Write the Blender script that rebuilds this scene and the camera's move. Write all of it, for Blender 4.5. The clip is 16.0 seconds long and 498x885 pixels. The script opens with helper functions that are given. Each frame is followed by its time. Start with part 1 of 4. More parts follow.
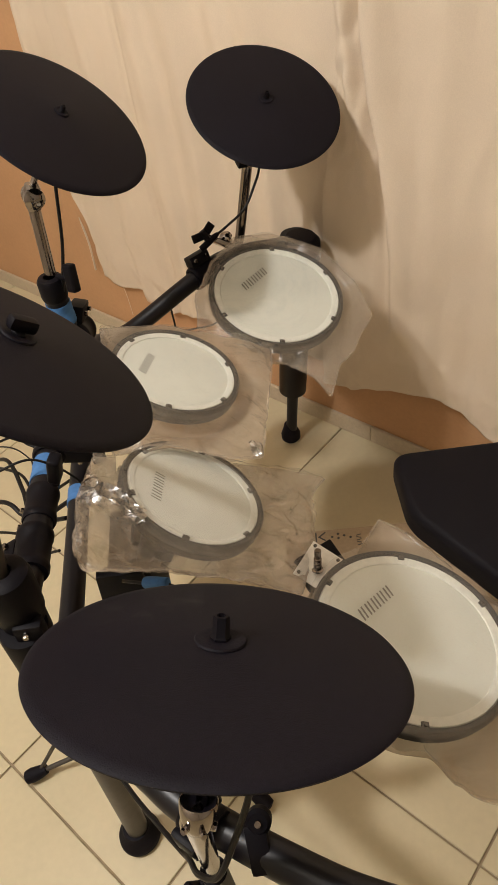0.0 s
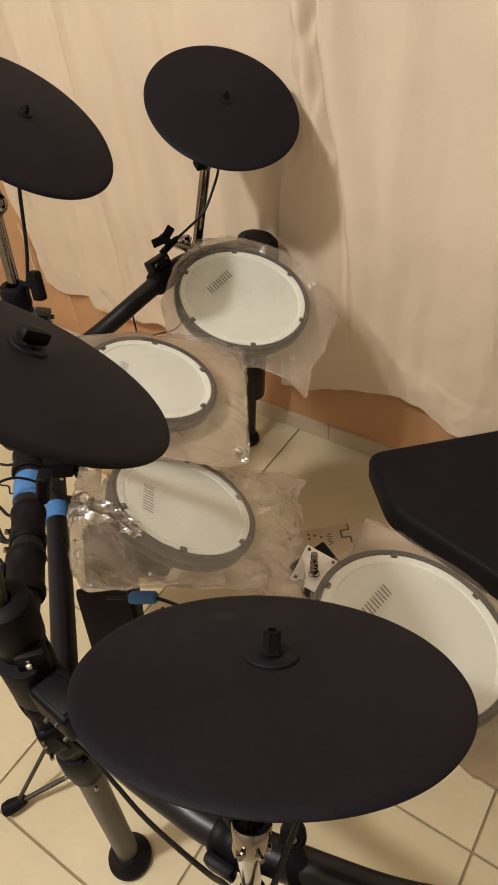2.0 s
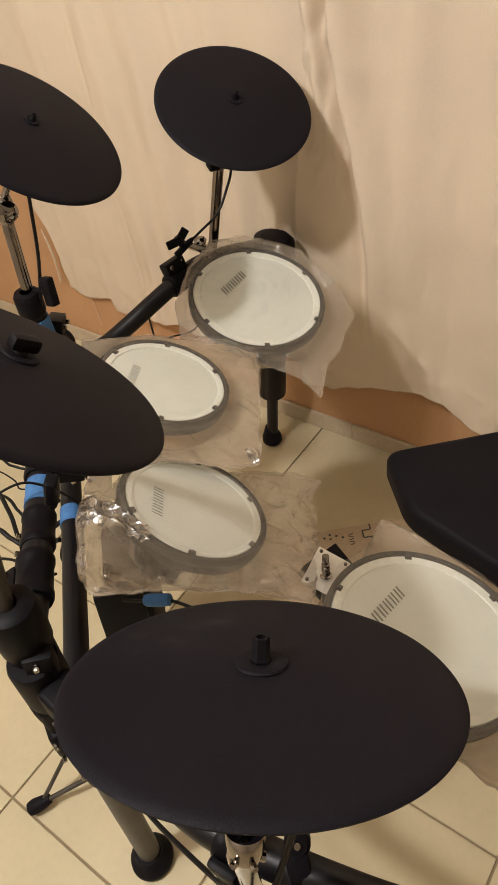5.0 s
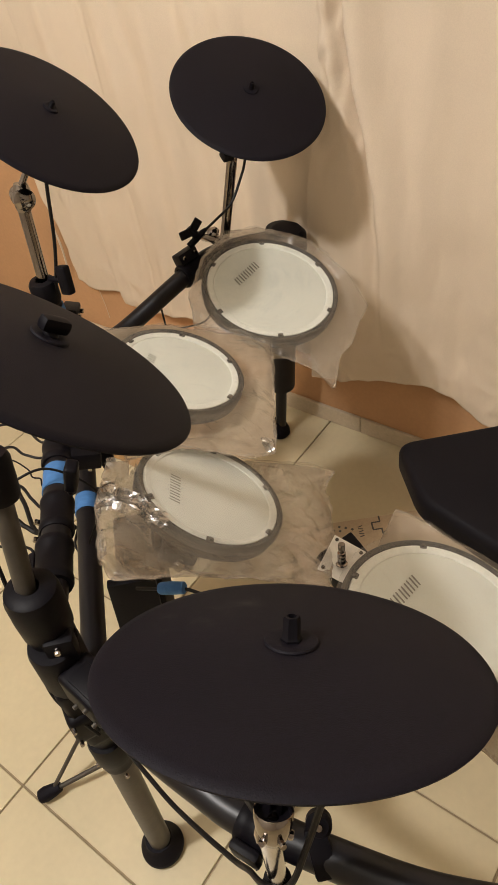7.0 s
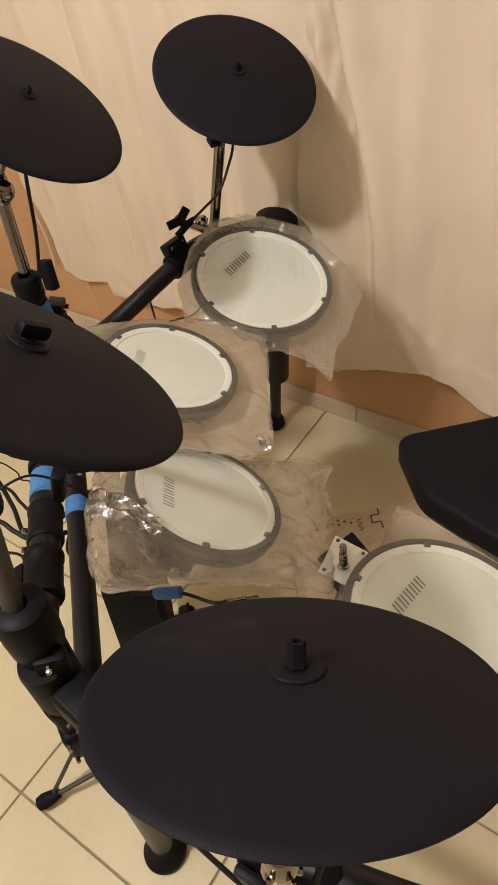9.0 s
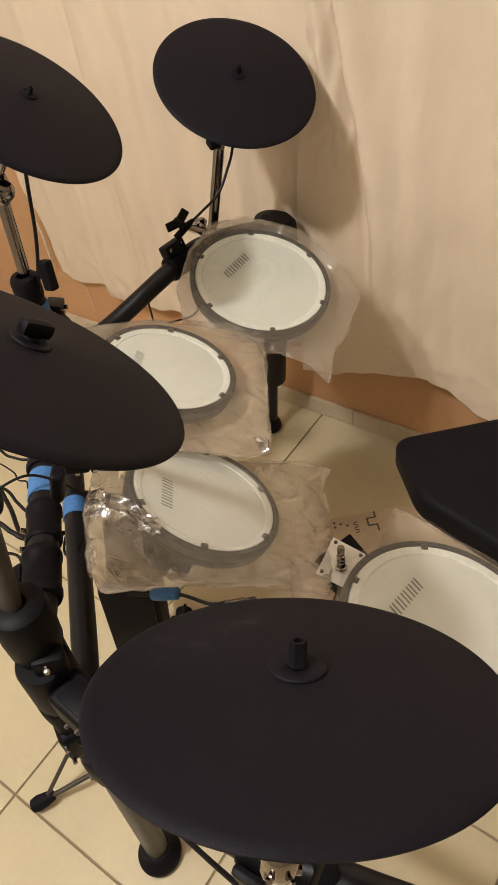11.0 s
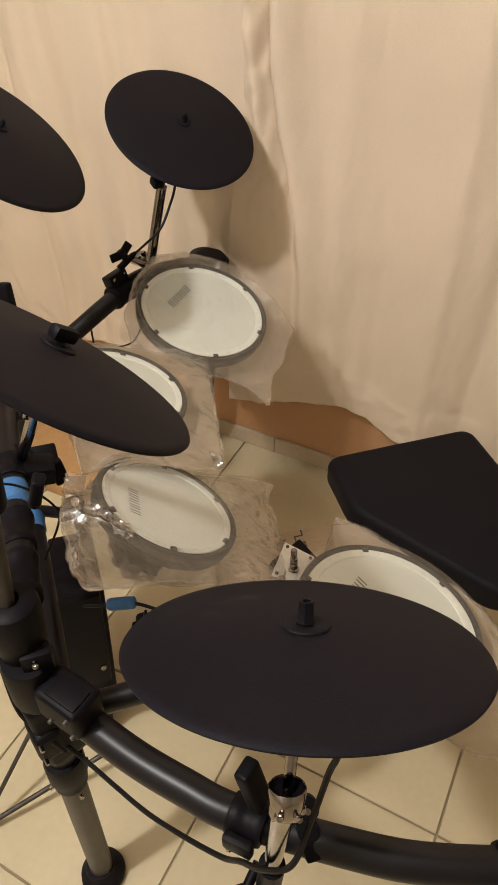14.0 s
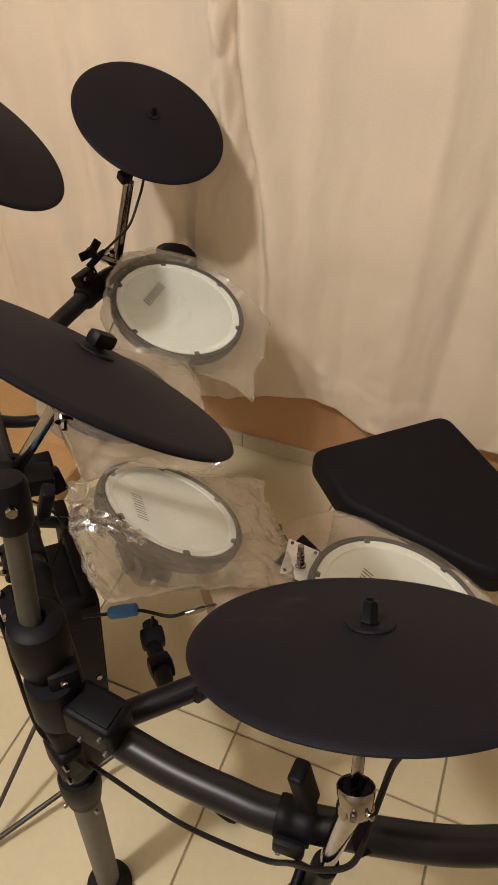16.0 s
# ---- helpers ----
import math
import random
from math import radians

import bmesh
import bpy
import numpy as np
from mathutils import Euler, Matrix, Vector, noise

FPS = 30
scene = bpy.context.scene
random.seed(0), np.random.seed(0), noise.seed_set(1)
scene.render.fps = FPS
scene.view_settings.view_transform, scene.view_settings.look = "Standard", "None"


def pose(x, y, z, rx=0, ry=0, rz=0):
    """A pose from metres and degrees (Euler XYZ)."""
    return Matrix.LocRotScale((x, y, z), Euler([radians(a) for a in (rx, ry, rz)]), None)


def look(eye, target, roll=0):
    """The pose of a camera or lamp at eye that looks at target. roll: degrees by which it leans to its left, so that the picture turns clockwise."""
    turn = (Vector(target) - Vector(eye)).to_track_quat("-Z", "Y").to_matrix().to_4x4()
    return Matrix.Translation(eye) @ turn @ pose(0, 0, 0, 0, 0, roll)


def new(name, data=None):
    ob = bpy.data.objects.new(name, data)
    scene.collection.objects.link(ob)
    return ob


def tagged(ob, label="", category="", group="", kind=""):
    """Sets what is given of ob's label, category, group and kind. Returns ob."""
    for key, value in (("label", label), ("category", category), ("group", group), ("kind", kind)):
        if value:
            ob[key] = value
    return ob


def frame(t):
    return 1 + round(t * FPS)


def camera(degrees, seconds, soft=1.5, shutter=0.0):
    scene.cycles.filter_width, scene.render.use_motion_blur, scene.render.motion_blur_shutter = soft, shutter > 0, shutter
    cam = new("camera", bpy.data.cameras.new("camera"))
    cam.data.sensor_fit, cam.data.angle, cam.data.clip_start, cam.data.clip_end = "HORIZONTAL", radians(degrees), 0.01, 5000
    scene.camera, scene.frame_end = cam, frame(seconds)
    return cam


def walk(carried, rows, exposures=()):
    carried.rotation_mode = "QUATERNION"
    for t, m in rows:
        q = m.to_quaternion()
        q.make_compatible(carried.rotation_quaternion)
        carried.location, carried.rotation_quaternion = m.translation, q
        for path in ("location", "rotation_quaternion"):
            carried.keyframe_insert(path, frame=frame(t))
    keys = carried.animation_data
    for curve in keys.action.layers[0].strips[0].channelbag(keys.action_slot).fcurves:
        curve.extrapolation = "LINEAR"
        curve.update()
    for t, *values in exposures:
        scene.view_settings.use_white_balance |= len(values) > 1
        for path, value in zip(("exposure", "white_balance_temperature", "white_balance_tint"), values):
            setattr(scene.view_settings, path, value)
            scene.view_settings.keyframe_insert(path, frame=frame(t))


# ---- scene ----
cam = camera(39.9, 16.0)
PATH = [
    (0, (0.0, 0.0, 1.52), (0.0, 1.451, 0.143), -10.0),
    (0.5, (-0.034, 0.0, 1.524), (0.039, 1.451, 0.15), -7.8),
    (1, (-0.053, 0.011, 1.524), (0.083, 1.451, 0.143), -6.9),
    (1.5, (-0.068, 0.021, 1.522), (0.108, 1.448, 0.131), -6.9),
    (2, (-0.082, 0.03, 1.52), (0.114, 1.452, 0.128), -7.3),
    (2.5, (-0.086, 0.041, 1.517), (0.135, 1.451, 0.116), -7.9),
    (3, (-0.083, 0.049, 1.511), (0.144, 1.439, 0.091), -8.7),
    (3.5, (-0.079, 0.049, 1.51), (0.121, 1.448, 0.095), -8.6),
    (4, (-0.064, 0.046, 1.516), (0.089, 1.429, 0.079), -8.5),
    (4.2, (-0.051, 0.041, 1.518), (0.083, 1.443, 0.097), -9.8),
    (6.3, (-0.043, 0.019, 1.51), (0.024, 1.474, 0.139), -10.4),
    (6.5, (-0.052, 0.016, 1.514), (0.024, 1.465, 0.137), -9.9),
    (7, (-0.071, 0.024, 1.512), (0.023, 1.458, 0.121), -10.6),
    (7.5, (-0.077, 0.047, 1.503), (0.023, 1.451, 0.082), -11.2),
    (8, (-0.071, 0.067, 1.498), (0.031, 1.47, 0.076), -11.7),
    (8.5, (-0.065, 0.071, 1.497), (0.061, 1.473, 0.076), -11.3),
    (9, (-0.067, 0.066, 1.497), (0.035, 1.469, 0.076), -11.6),
    (9.2, (-0.067, 0.061, 1.488), (0.024, 1.472, 0.073), -11.4),
    (11.5, (-0.075, 0.068, 1.5), (0.064, 1.472, 0.082), -10.0),
    (12, (-0.08, 0.072, 1.503), (0.083, 1.472, 0.083), -8.5),
    (12.5, (-0.101, 0.066, 1.513), (0.088, 1.458, 0.09), -5.5),
    (13, (-0.128, 0.04, 1.53), (0.151, 1.458, 0.148), -5.3),
    (13.5, (-0.159, 0.016, 1.534), (0.197, 1.416, 0.151), -3.3),
    (14, (-0.183, 0.005, 1.535), (0.256, 1.405, 0.175), -2.1),
    (14.5, (-0.203, 0.029, 1.522), (0.327, 1.354, 0.122), -0.3),
    (15, (-0.225, 0.048, 1.542), (0.44, 1.339, 0.167), 2.2),
    (15.5, (-0.244, 0.058, 1.537), (0.429, 1.346, 0.163), 1.0),
    (16, (-0.269, 0.053, 1.535), (0.334, 1.372, 0.158), 0.0),
]
walk(cam, [(t, look(eye, target, roll)) for t, eye, target, roll in PATH], [(0, 0.0), (2, 0.03), (4, 0.05), (6.5, 0.05), (8, 0.06), (9.2, 0.07), (11.5, 0.08), (13, 0.07), (14, 0.03), (15, 0.0), (16, -0.06)])

# ---------------- world, lamp ----------------
world = bpy.data.worlds.new("world")
scene.world = world
world.use_nodes = True
world.node_tree.nodes["Background"].inputs[0].default_value = (0.9, 0.8, 0.65, 1)
world.node_tree.nodes["Background"].inputs[1].default_value = 0.02
BULB = bpy.data.lights.new("ceiling_bulb", "POINT")
BULB.energy, BULB.color, BULB.shadow_soft_size = 128, (1, 0.974, 0.955), 0.07
bulb = new("ceiling_bulb", BULB)
bulb.location = (-1.18, 0.31, 2.76)

# ---------------- materials ----------------


def material(name, color, rough=0.5, metal=0.0, vary=0.12, scale=8.0, fine=0.08, fine_scale=120.0, bump=0.1, bump_scale=None, each=0.0, spec=0.5):
    """Principled surface with two scales of colour variation and a fine relief; each: variation from piece to piece."""
    m = bpy.data.materials.new(name)
    m.use_nodes = True
    nt = m.node_tree
    b = nt.nodes["Principled BSDF"]
    b.inputs["Roughness"].default_value, b.inputs["Metallic"].default_value = rough, metal
    b.inputs["Specular IOR Level"].default_value = spec
    tc = nt.nodes.new("ShaderNodeTexCoord")
    big, small = nt.nodes.new("ShaderNodeTexNoise"), nt.nodes.new("ShaderNodeTexNoise")
    big.inputs["Scale"].default_value, small.inputs["Scale"].default_value = scale, fine_scale
    big.inputs["Detail"].default_value = small.inputs["Detail"].default_value = 4
    nt.links.new(tc.outputs["Object"], big.inputs["Vector"])
    nt.links.new(tc.outputs["Object"], small.inputs["Vector"])

    def spread(source, amount):
        r = nt.nodes.new("ShaderNodeMapRange")
        r.inputs["From Min"].default_value, r.inputs["From Max"].default_value = 0.25, 0.75
        r.inputs["To Min"].default_value, r.inputs["To Max"].default_value = 1 - amount, 1 + amount
        nt.links.new(source, r.inputs["Value"])
        return r.outputs["Result"]

    def times(a, c):
        n = nt.nodes.new("ShaderNodeMath")
        n.operation = "MULTIPLY"
        nt.links.new(a, n.inputs[0])
        nt.links.new(c, n.inputs[1])
        return n.outputs[0]

    value = times(spread(big.outputs["Fac"], vary), spread(small.outputs["Fac"], fine))
    if each:
        info = nt.nodes.new("ShaderNodeObjectInfo")
        r = nt.nodes.new("ShaderNodeMapRange")
        r.inputs["To Min"].default_value, r.inputs["To Max"].default_value = 1 - each, 1 + each
        nt.links.new(info.outputs["Random"], r.inputs["Value"])
        value = times(value, r.outputs["Result"])
    mix = nt.nodes.new("ShaderNodeVectorMath")
    mix.operation = "SCALE"
    mix.inputs[0].default_value = color
    nt.links.new(value, mix.inputs["Scale"])
    nt.links.new(mix.outputs["Vector"], b.inputs["Base Color"])
    if bump:
        bp = nt.nodes.new("ShaderNodeBump")
        bp.inputs["Strength"].default_value, bp.inputs["Distance"].default_value = bump, 0.002
        src = small
        if bump_scale:
            src = nt.nodes.new("ShaderNodeTexNoise")
            src.inputs["Scale"].default_value = bump_scale
            nt.links.new(tc.outputs["Object"], src.inputs["Vector"])
        nt.links.new(src.outputs["Fac"], bp.inputs["Height"])
        nt.links.new(bp.outputs["Normal"], b.inputs["Normal"])
    return m


def film_material(name, haze=0.22, milky=(0.66, 0.63, 0.57), gloss_rough=0.13, scale=16, shine=0.32, facets=False, mottle=0.09):
    """Thin clear polythene: mostly see-through, with a milky part and gloss on its creases."""
    m = bpy.data.materials.new(name)
    m.use_nodes = True
    nt = m.node_tree
    nt.nodes.remove(nt.nodes["Principled BSDF"])
    out = nt.nodes["Material Output"]
    tc = nt.nodes.new("ShaderNodeTexCoord")
    cre = nt.nodes.new("ShaderNodeTexNoise")
    cre.inputs["Scale"].default_value, cre.inputs["Detail"].default_value, cre.inputs["Distortion"].default_value = scale, 5, 1.2
    nt.links.new(tc.outputs["Object"], cre.inputs["Vector"])
    bp = nt.nodes.new("ShaderNodeBump")
    bp.inputs["Strength"].default_value, bp.inputs["Distance"].default_value = 0.9, 0.012
    height = cre.outputs["Fac"]
    if facets:
        cells = nt.nodes.new("ShaderNodeTexVoronoi")
        cells.inputs["Scale"].default_value = 40
        cells.inputs["Randomness"].default_value = 1.0
        warp = nt.nodes.new("ShaderNodeVectorMath")
        warp.operation = "MULTIPLY_ADD"
        nt.links.new(cre.outputs["Color"], warp.inputs[0])
        warp.inputs[1].default_value = (0.008, 0.008, 0.008)
        nt.links.new(tc.outputs["Object"], warp.inputs[2])
        nt.links.new(warp.outputs["Vector"], cells.inputs["Vector"])
        bp.inputs["Distance"].default_value = 0.036
        add = nt.nodes.new("ShaderNodeMath")
        nt.links.new(cells.outputs["Distance"], add.inputs[0])
        nt.links.new(height, add.inputs[1])
        height = add.outputs[0]
    nt.links.new(height, bp.inputs["Height"])
    white, back, milk = nt.nodes.new("ShaderNodeBsdfDiffuse"), nt.nodes.new("ShaderNodeBsdfTranslucent"), nt.nodes.new("ShaderNodeMixShader")
    for node in (white, back):
        node.inputs["Color"].default_value = (*milky, 1)
    milk.inputs["Fac"].default_value = 0.22
    nt.links.new(white.outputs[0], milk.inputs[1])
    nt.links.new(back.outputs[0], milk.inputs[2])
    clear = nt.nodes.new("ShaderNodeBsdfTransparent")
    clear.inputs["Color"].default_value = (0.98, 0.975, 0.965, 1)
    gloss = nt.nodes.new("ShaderNodeBsdfGlossy")
    gloss.inputs["Roughness"].default_value = gloss_rough
    nt.links.new(bp.outputs["Normal"], gloss.inputs["Normal"])
    a, b = nt.nodes.new("ShaderNodeMixShader"), nt.nodes.new("ShaderNodeMixShader")
    r = nt.nodes.new("ShaderNodeMapRange")
    r.inputs["From Min"].default_value, r.inputs["From Max"].default_value = 0.3, 0.7
    r.inputs["To Min"].default_value, r.inputs["To Max"].default_value = haze * (1 - mottle), haze * (1 + mottle)
    nt.links.new(cre.outputs["Fac"], r.inputs["Value"])
    nt.links.new(r.outputs["Result"], a.inputs["Fac"])
    nt.links.new(clear.outputs[0], a.inputs[1])
    nt.links.new(milk.outputs[0], a.inputs[2])
    lw = nt.nodes.new("ShaderNodeLayerWeight")
    lw.inputs["Blend"].default_value = 0.25
    nt.links.new(bp.outputs["Normal"], lw.inputs["Normal"])
    sheen = nt.nodes.new("ShaderNodeMapRange")
    sheen.inputs["To Min"].default_value, sheen.inputs["To Max"].default_value = shine * (0.6 if facets else 0.16), shine
    nt.links.new(lw.outputs["Facing"], sheen.inputs["Value"])
    nt.links.new(sheen.outputs["Result"], b.inputs["Fac"])
    nt.links.new(a.outputs[0], b.inputs[1])
    nt.links.new(gloss.outputs[0], b.inputs[2])
    nt.links.new(b.outputs[0], out.inputs["Surface"])
    return m


M_TILE = material("glazed_floor_tile", (0.62, 0.532, 0.345), 0.32, vary=0.06, scale=5, fine=0.03, fine_scale=60, bump=0.05, each=0.03)
M_GROUT = material("grout", (0.33, 0.255, 0.16), 0.9, vary=0.2, scale=6, bump=0.3)
M_WALL = material("orange_wall_paint", (0.55, 0.31, 0.155), 0.75, vary=0.08, scale=3, fine=0.04, fine_scale=90, bump=0.15)
M_PLAIN = material("plain_wall_paint", (0.56, 0.51, 0.44), 0.8, vary=0.05, scale=3)
M_CEIL = material("ceiling_paint", (0.64, 0.60, 0.53), 0.85, vary=0.04)
M_SKIRT = material("beige_skirting_tile", (0.55, 0.45, 0.32), 0.4, vary=0.08, scale=5)
M_CURTAIN = material("cream_curtain_cloth", (0.71, 0.588, 0.450), 0.9, vary=0.05, scale=4, fine=0.04, fine_scale=400, bump=0.25, bump_scale=700, spec=0.1)
M_RUBBER = material("black_rubber", (0.0060, 0.0048, 0.0085), 0.62, vary=0.15, scale=10, fine=0.25, fine_scale=300, bump=0.25, bump_scale=900, spec=0.16)
M_PLASTIC = material("black_plastic", (0.0042, 0.0034, 0.0052), 0.5, vary=0.2, scale=20, bump=0.1, spec=0.13)
M_TUBE = material("black_painted_tube", (0.005, 0.0042, 0.006), 0.38, vary=0.2, scale=20, bump=0.05, spec=0.36)
M_GREYTUBE = material("worn_grey_steel", (0.078, 0.069, 0.058), 0.42, metal=0.5, vary=0.2, scale=25, bump=0.05)
M_CHROME = material("chrome", (0.31, 0.275, 0.25), 0.11, metal=1.0, vary=0.06, scale=30, bump=0.02)
M_HOOP = material("hoop_rubber", (0.022, 0.022, 0.021), 0.6, vary=0.15, scale=30, bump=0.2)
M_RIM = material("white_pad_rim", (0.78, 0.80, 0.735), 0.4, vary=0.03, scale=12, bump=0.03)
M_HEAD = material("white_drum_head", (0.70, 0.73, 0.665), 0.5, vary=0.04, scale=9, fine=0.05, fine_scale=500, bump=0.12, bump_scale=1200)
M_PRINT = material("grey_print", (0.19, 0.185, 0.165), 0.6, vary=0.3, scale=60)
M_INK = material("dark_print", (0.07, 0.065, 0.055), 0.6, vary=0.1)
M_BLUE = material("blue_masking_tape", (0.052, 0.165, 0.39), 0.7, vary=0.15, scale=30, fine=0.1, bump=0.3)
M_SEAT = material("black_vinyl", (0.007, 0.006, 0.008), 0.6, vary=0.12, scale=6, fine=0.12, fine_scale=250, bump=0.25, bump_scale=600, spec=0.12)
M_WHITE = material("white_plate", (0.80, 0.77, 0.70), 0.45, vary=0.04, scale=20)
M_CARD = material("brown_cardboard", (0.46, 0.35, 0.23), 0.85, vary=0.08, scale=6, bump=0.2)
M_CABLE = material("black_cable", (0.006, 0.005, 0.005), 0.5, vary=0.1, spec=0.25)
M_FILM = film_material("clear_polythene", 0.07)
M_FOLDED = film_material("folded_polythene", 0.72, (0.545, 0.440, 0.320))
M_CLING = film_material("tight_polythene", 0.08, (0.5, 0.42, 0.33), 0.16, 18, 0.4)
M_SLACK = film_material("slack_polythene", 0.13, (0.58, 0.50, 0.40), 0.11, 20, 0.5)
M_VEIL = film_material("hazy_polythene", 0.28, (0.74, 0.71, 0.63), 0.2, 12, 0.22)
M_WRAP = film_material("hazy_tight_polythene", 0.11, (0.48, 0.42, 0.34), 0.16, 18, 0.4)
M_THIN = film_material("thin_polythene", 0.50, (0.52, 0.415, 0.30), 0.13, 22, 0.45)
M_FOIL = film_material("crinkled_polythene", 0.25, (0.30, 0.26, 0.20), 0.20, 13, 1.0, True)
M_SEAM = film_material("welded_polythene_edge", 0.42, (0.56, 0.47, 0.37))
M_LOOSE = film_material("loose_polythene", 0.34, (0.52, 0.44, 0.35))



def scuffed(base, name, spots):
    """A copy of a material with faint pale scuff streaks round some spots, in metres from the thing's middle."""
    m = base.copy()
    m.name = name
    nt = m.node_tree
    b = nt.nodes["Principled BSDF"]
    old = b.inputs["Base Color"].links[0].from_socket
    tc = nt.nodes.new("ShaderNodeTexCoord")
    streak = nt.nodes.new("ShaderNodeTexNoise")
    streak.inputs["Scale"].default_value, streak.inputs["Detail"].default_value = 45, 6
    nt.links.new(tc.outputs["Object"], streak.inputs["Vector"])
    total = None
    for spot, size in spots:
        d = nt.nodes.new("ShaderNodeVectorMath")
        d.operation = "DISTANCE"
        d.inputs[1].default_value = spot
        nt.links.new(tc.outputs["Object"], d.inputs[0])
        r = nt.nodes.new("ShaderNodeMapRange")
        r.inputs["From Max"].default_value = size
        r.inputs["To Min"].default_value, r.inputs["To Max"].default_value = 0.85, 0.0
        nt.links.new(d.outputs["Value"], r.inputs["Value"])
        if total is None:
            total = r.outputs["Result"]
        else:
            add = nt.nodes.new("ShaderNodeMath")
            add.operation = "MAXIMUM"
            nt.links.new(total, add.inputs[0])
            nt.links.new(r.outputs["Result"], add.inputs[1])
            total = add.outputs[0]
    cut = nt.nodes.new("ShaderNodeMapRange")
    cut.inputs["From Min"].default_value, cut.inputs["From Max"].default_value = 0.50, 0.68
    nt.links.new(streak.outputs["Fac"], cut.inputs["Value"])
    both = nt.nodes.new("ShaderNodeMath")
    both.operation = "MULTIPLY"
    nt.links.new(total, both.inputs[0])
    nt.links.new(cut.outputs["Result"], both.inputs[1])
    mix = nt.nodes.new("ShaderNodeMix")
    mix.data_type = "RGBA"
    nt.links.new(both.outputs[0], mix.inputs[0])
    nt.links.new(old, mix.inputs[6])
    mix.inputs[7].default_value = (0.05, 0.045, 0.042, 1)
    nt.links.new(mix.outputs[2], b.inputs["Base Color"])
    return m


M_SCUFF = scuffed(M_RUBBER, "scuffed_black_rubber", [((-0.062, 0.061, -0.022), 0.03), ((-0.03, 0.077, -0.04), 0.02), ((-0.096, 0.064, -0.014), 0.025), ((0.02, 0.09, -0.06), 0.015)])

# ---------------- mesh helpers ----------------


def thing(name, label, category, at=(0, 0, 0), group="", kind=""):
    e = new(name)
    e.empty_display_size = 0.05
    e.matrix_world = Matrix.Translation(at)
    return tagged(e, label, category, group, kind)


def mesh_of(bm, name, mat, smooth=True, sharp=40):
    bmesh.ops.recalc_face_normals(bm, faces=bm.faces)
    me = bpy.data.meshes.new(name)
    bm.to_mesh(me)
    bm.free()
    me.materials.append(mat)
    if smooth:
        me.shade_smooth()
        me.set_sharp_from_angle(angle=radians(sharp))
    return me


def part(name, bm, mat, parent=None, label="", smooth=True, sharp=40):
    """Links a bmesh, given in world places, as one mesh object under its thing or part."""
    me = mesh_of(bm, name, mat, smooth, sharp)
    ob = new(name, me)
    if parent is not None:
        bpy.context.view_layer.update()
        inv = parent.matrix_world.inverted()
        ob.parent = parent
        me.transform(inv)
    return tagged(ob, label)


def facing(c, n, x=(1, 0, 0)):
    """Pose at c whose z is n and whose x lies near x."""
    z = Vector(n).normalized()
    y = z.cross(Vector(x)).normalized()
    xx = y.cross(z)
    m = Matrix((xx, y, z)).transposed().to_4x4()
    m.translation = Vector(c)
    return m


def lathe(profile, m, seg=64, bm=None):
    """Turned body: (radius, height) pairs round the z of m."""
    bm = bm or bmesh.new()
    rings = []
    for r, h in profile:
        if r < 1e-6:
            rings.append([bm.verts.new(m @ Vector((0, 0, h)))])
        else:
            rings.append([bm.verts.new(m @ Vector((r * math.cos(2 * math.pi * k / seg), r * math.sin(2 * math.pi * k / seg), h))) for k in range(seg)])
    for a, b in zip(rings, rings[1:]):
        for k in range(seg):
            q = [a[k % len(a)], a[(k + 1) % len(a)], b[(k + 1) % len(b)], b[k % len(b)]]
            u = []
            for v in q:
                if v not in u:
                    u.append(v)
            if len(u) > 2:
                bm.faces.new(u)
    return bm


def smooth_line(points, steps=8):
    """Catmull-Rom line through points."""
    p = [Vector(q) for q in points]
    if len(p) < 3:
        return p
    p = [2 * p[0] - p[1]] + p + [2 * p[-1] - p[-2]]
    out = []
    for i in range(1, len(p) - 2):
        a, b, c, d = p[i - 1 : i + 3]
        for k in range(steps):
            t = k / steps
            out.append(0.5 * (2 * b + (c - a) * t + (2 * a - 5 * b + 4 * c - d) * t * t + (3 * b - a - 3 * c + d) * t ** 3))
    out.append(p[-2])
    return out


def tube(points, r, seg=16, steps=8, bm=None, smoothed=True):
    """Round bar along a line; r may be one radius or one for each point of the smoothed line."""
    bm = bm or bmesh.new()
    line = smooth_line(points, steps) if smoothed else [Vector(q) for q in points]
    up = Vector((0, 0, 1))
    rings = []
    side = None
    for i, q in enumerate(line):
        d = (line[min(i + 1, len(line) - 1)] - line[max(i - 1, 0)]).normalized()
        if side is None:
            side = d.cross(up if abs(d.z) < 0.95 else Vector((1, 0, 0))).normalized()
        else:
            side = (side - d * side.dot(d)).normalized()
        w = d.cross(side)
        rr = r[min(i, len(r) - 1)] if isinstance(r, (list, tuple)) else r
        rings.append([bm.verts.new(q + rr * (math.cos(2 * math.pi * k / seg) * side + math.sin(2 * math.pi * k / seg) * w)) for k in range(seg)])
    for a, b in zip(rings, rings[1:]):
        for k in range(seg):
            bm.faces.new((a[k], a[(k + 1) % seg], b[(k + 1) % seg], b[k]))
    bm.faces.new(rings[0])
    bm.faces.new(rings[-1])
    return bm


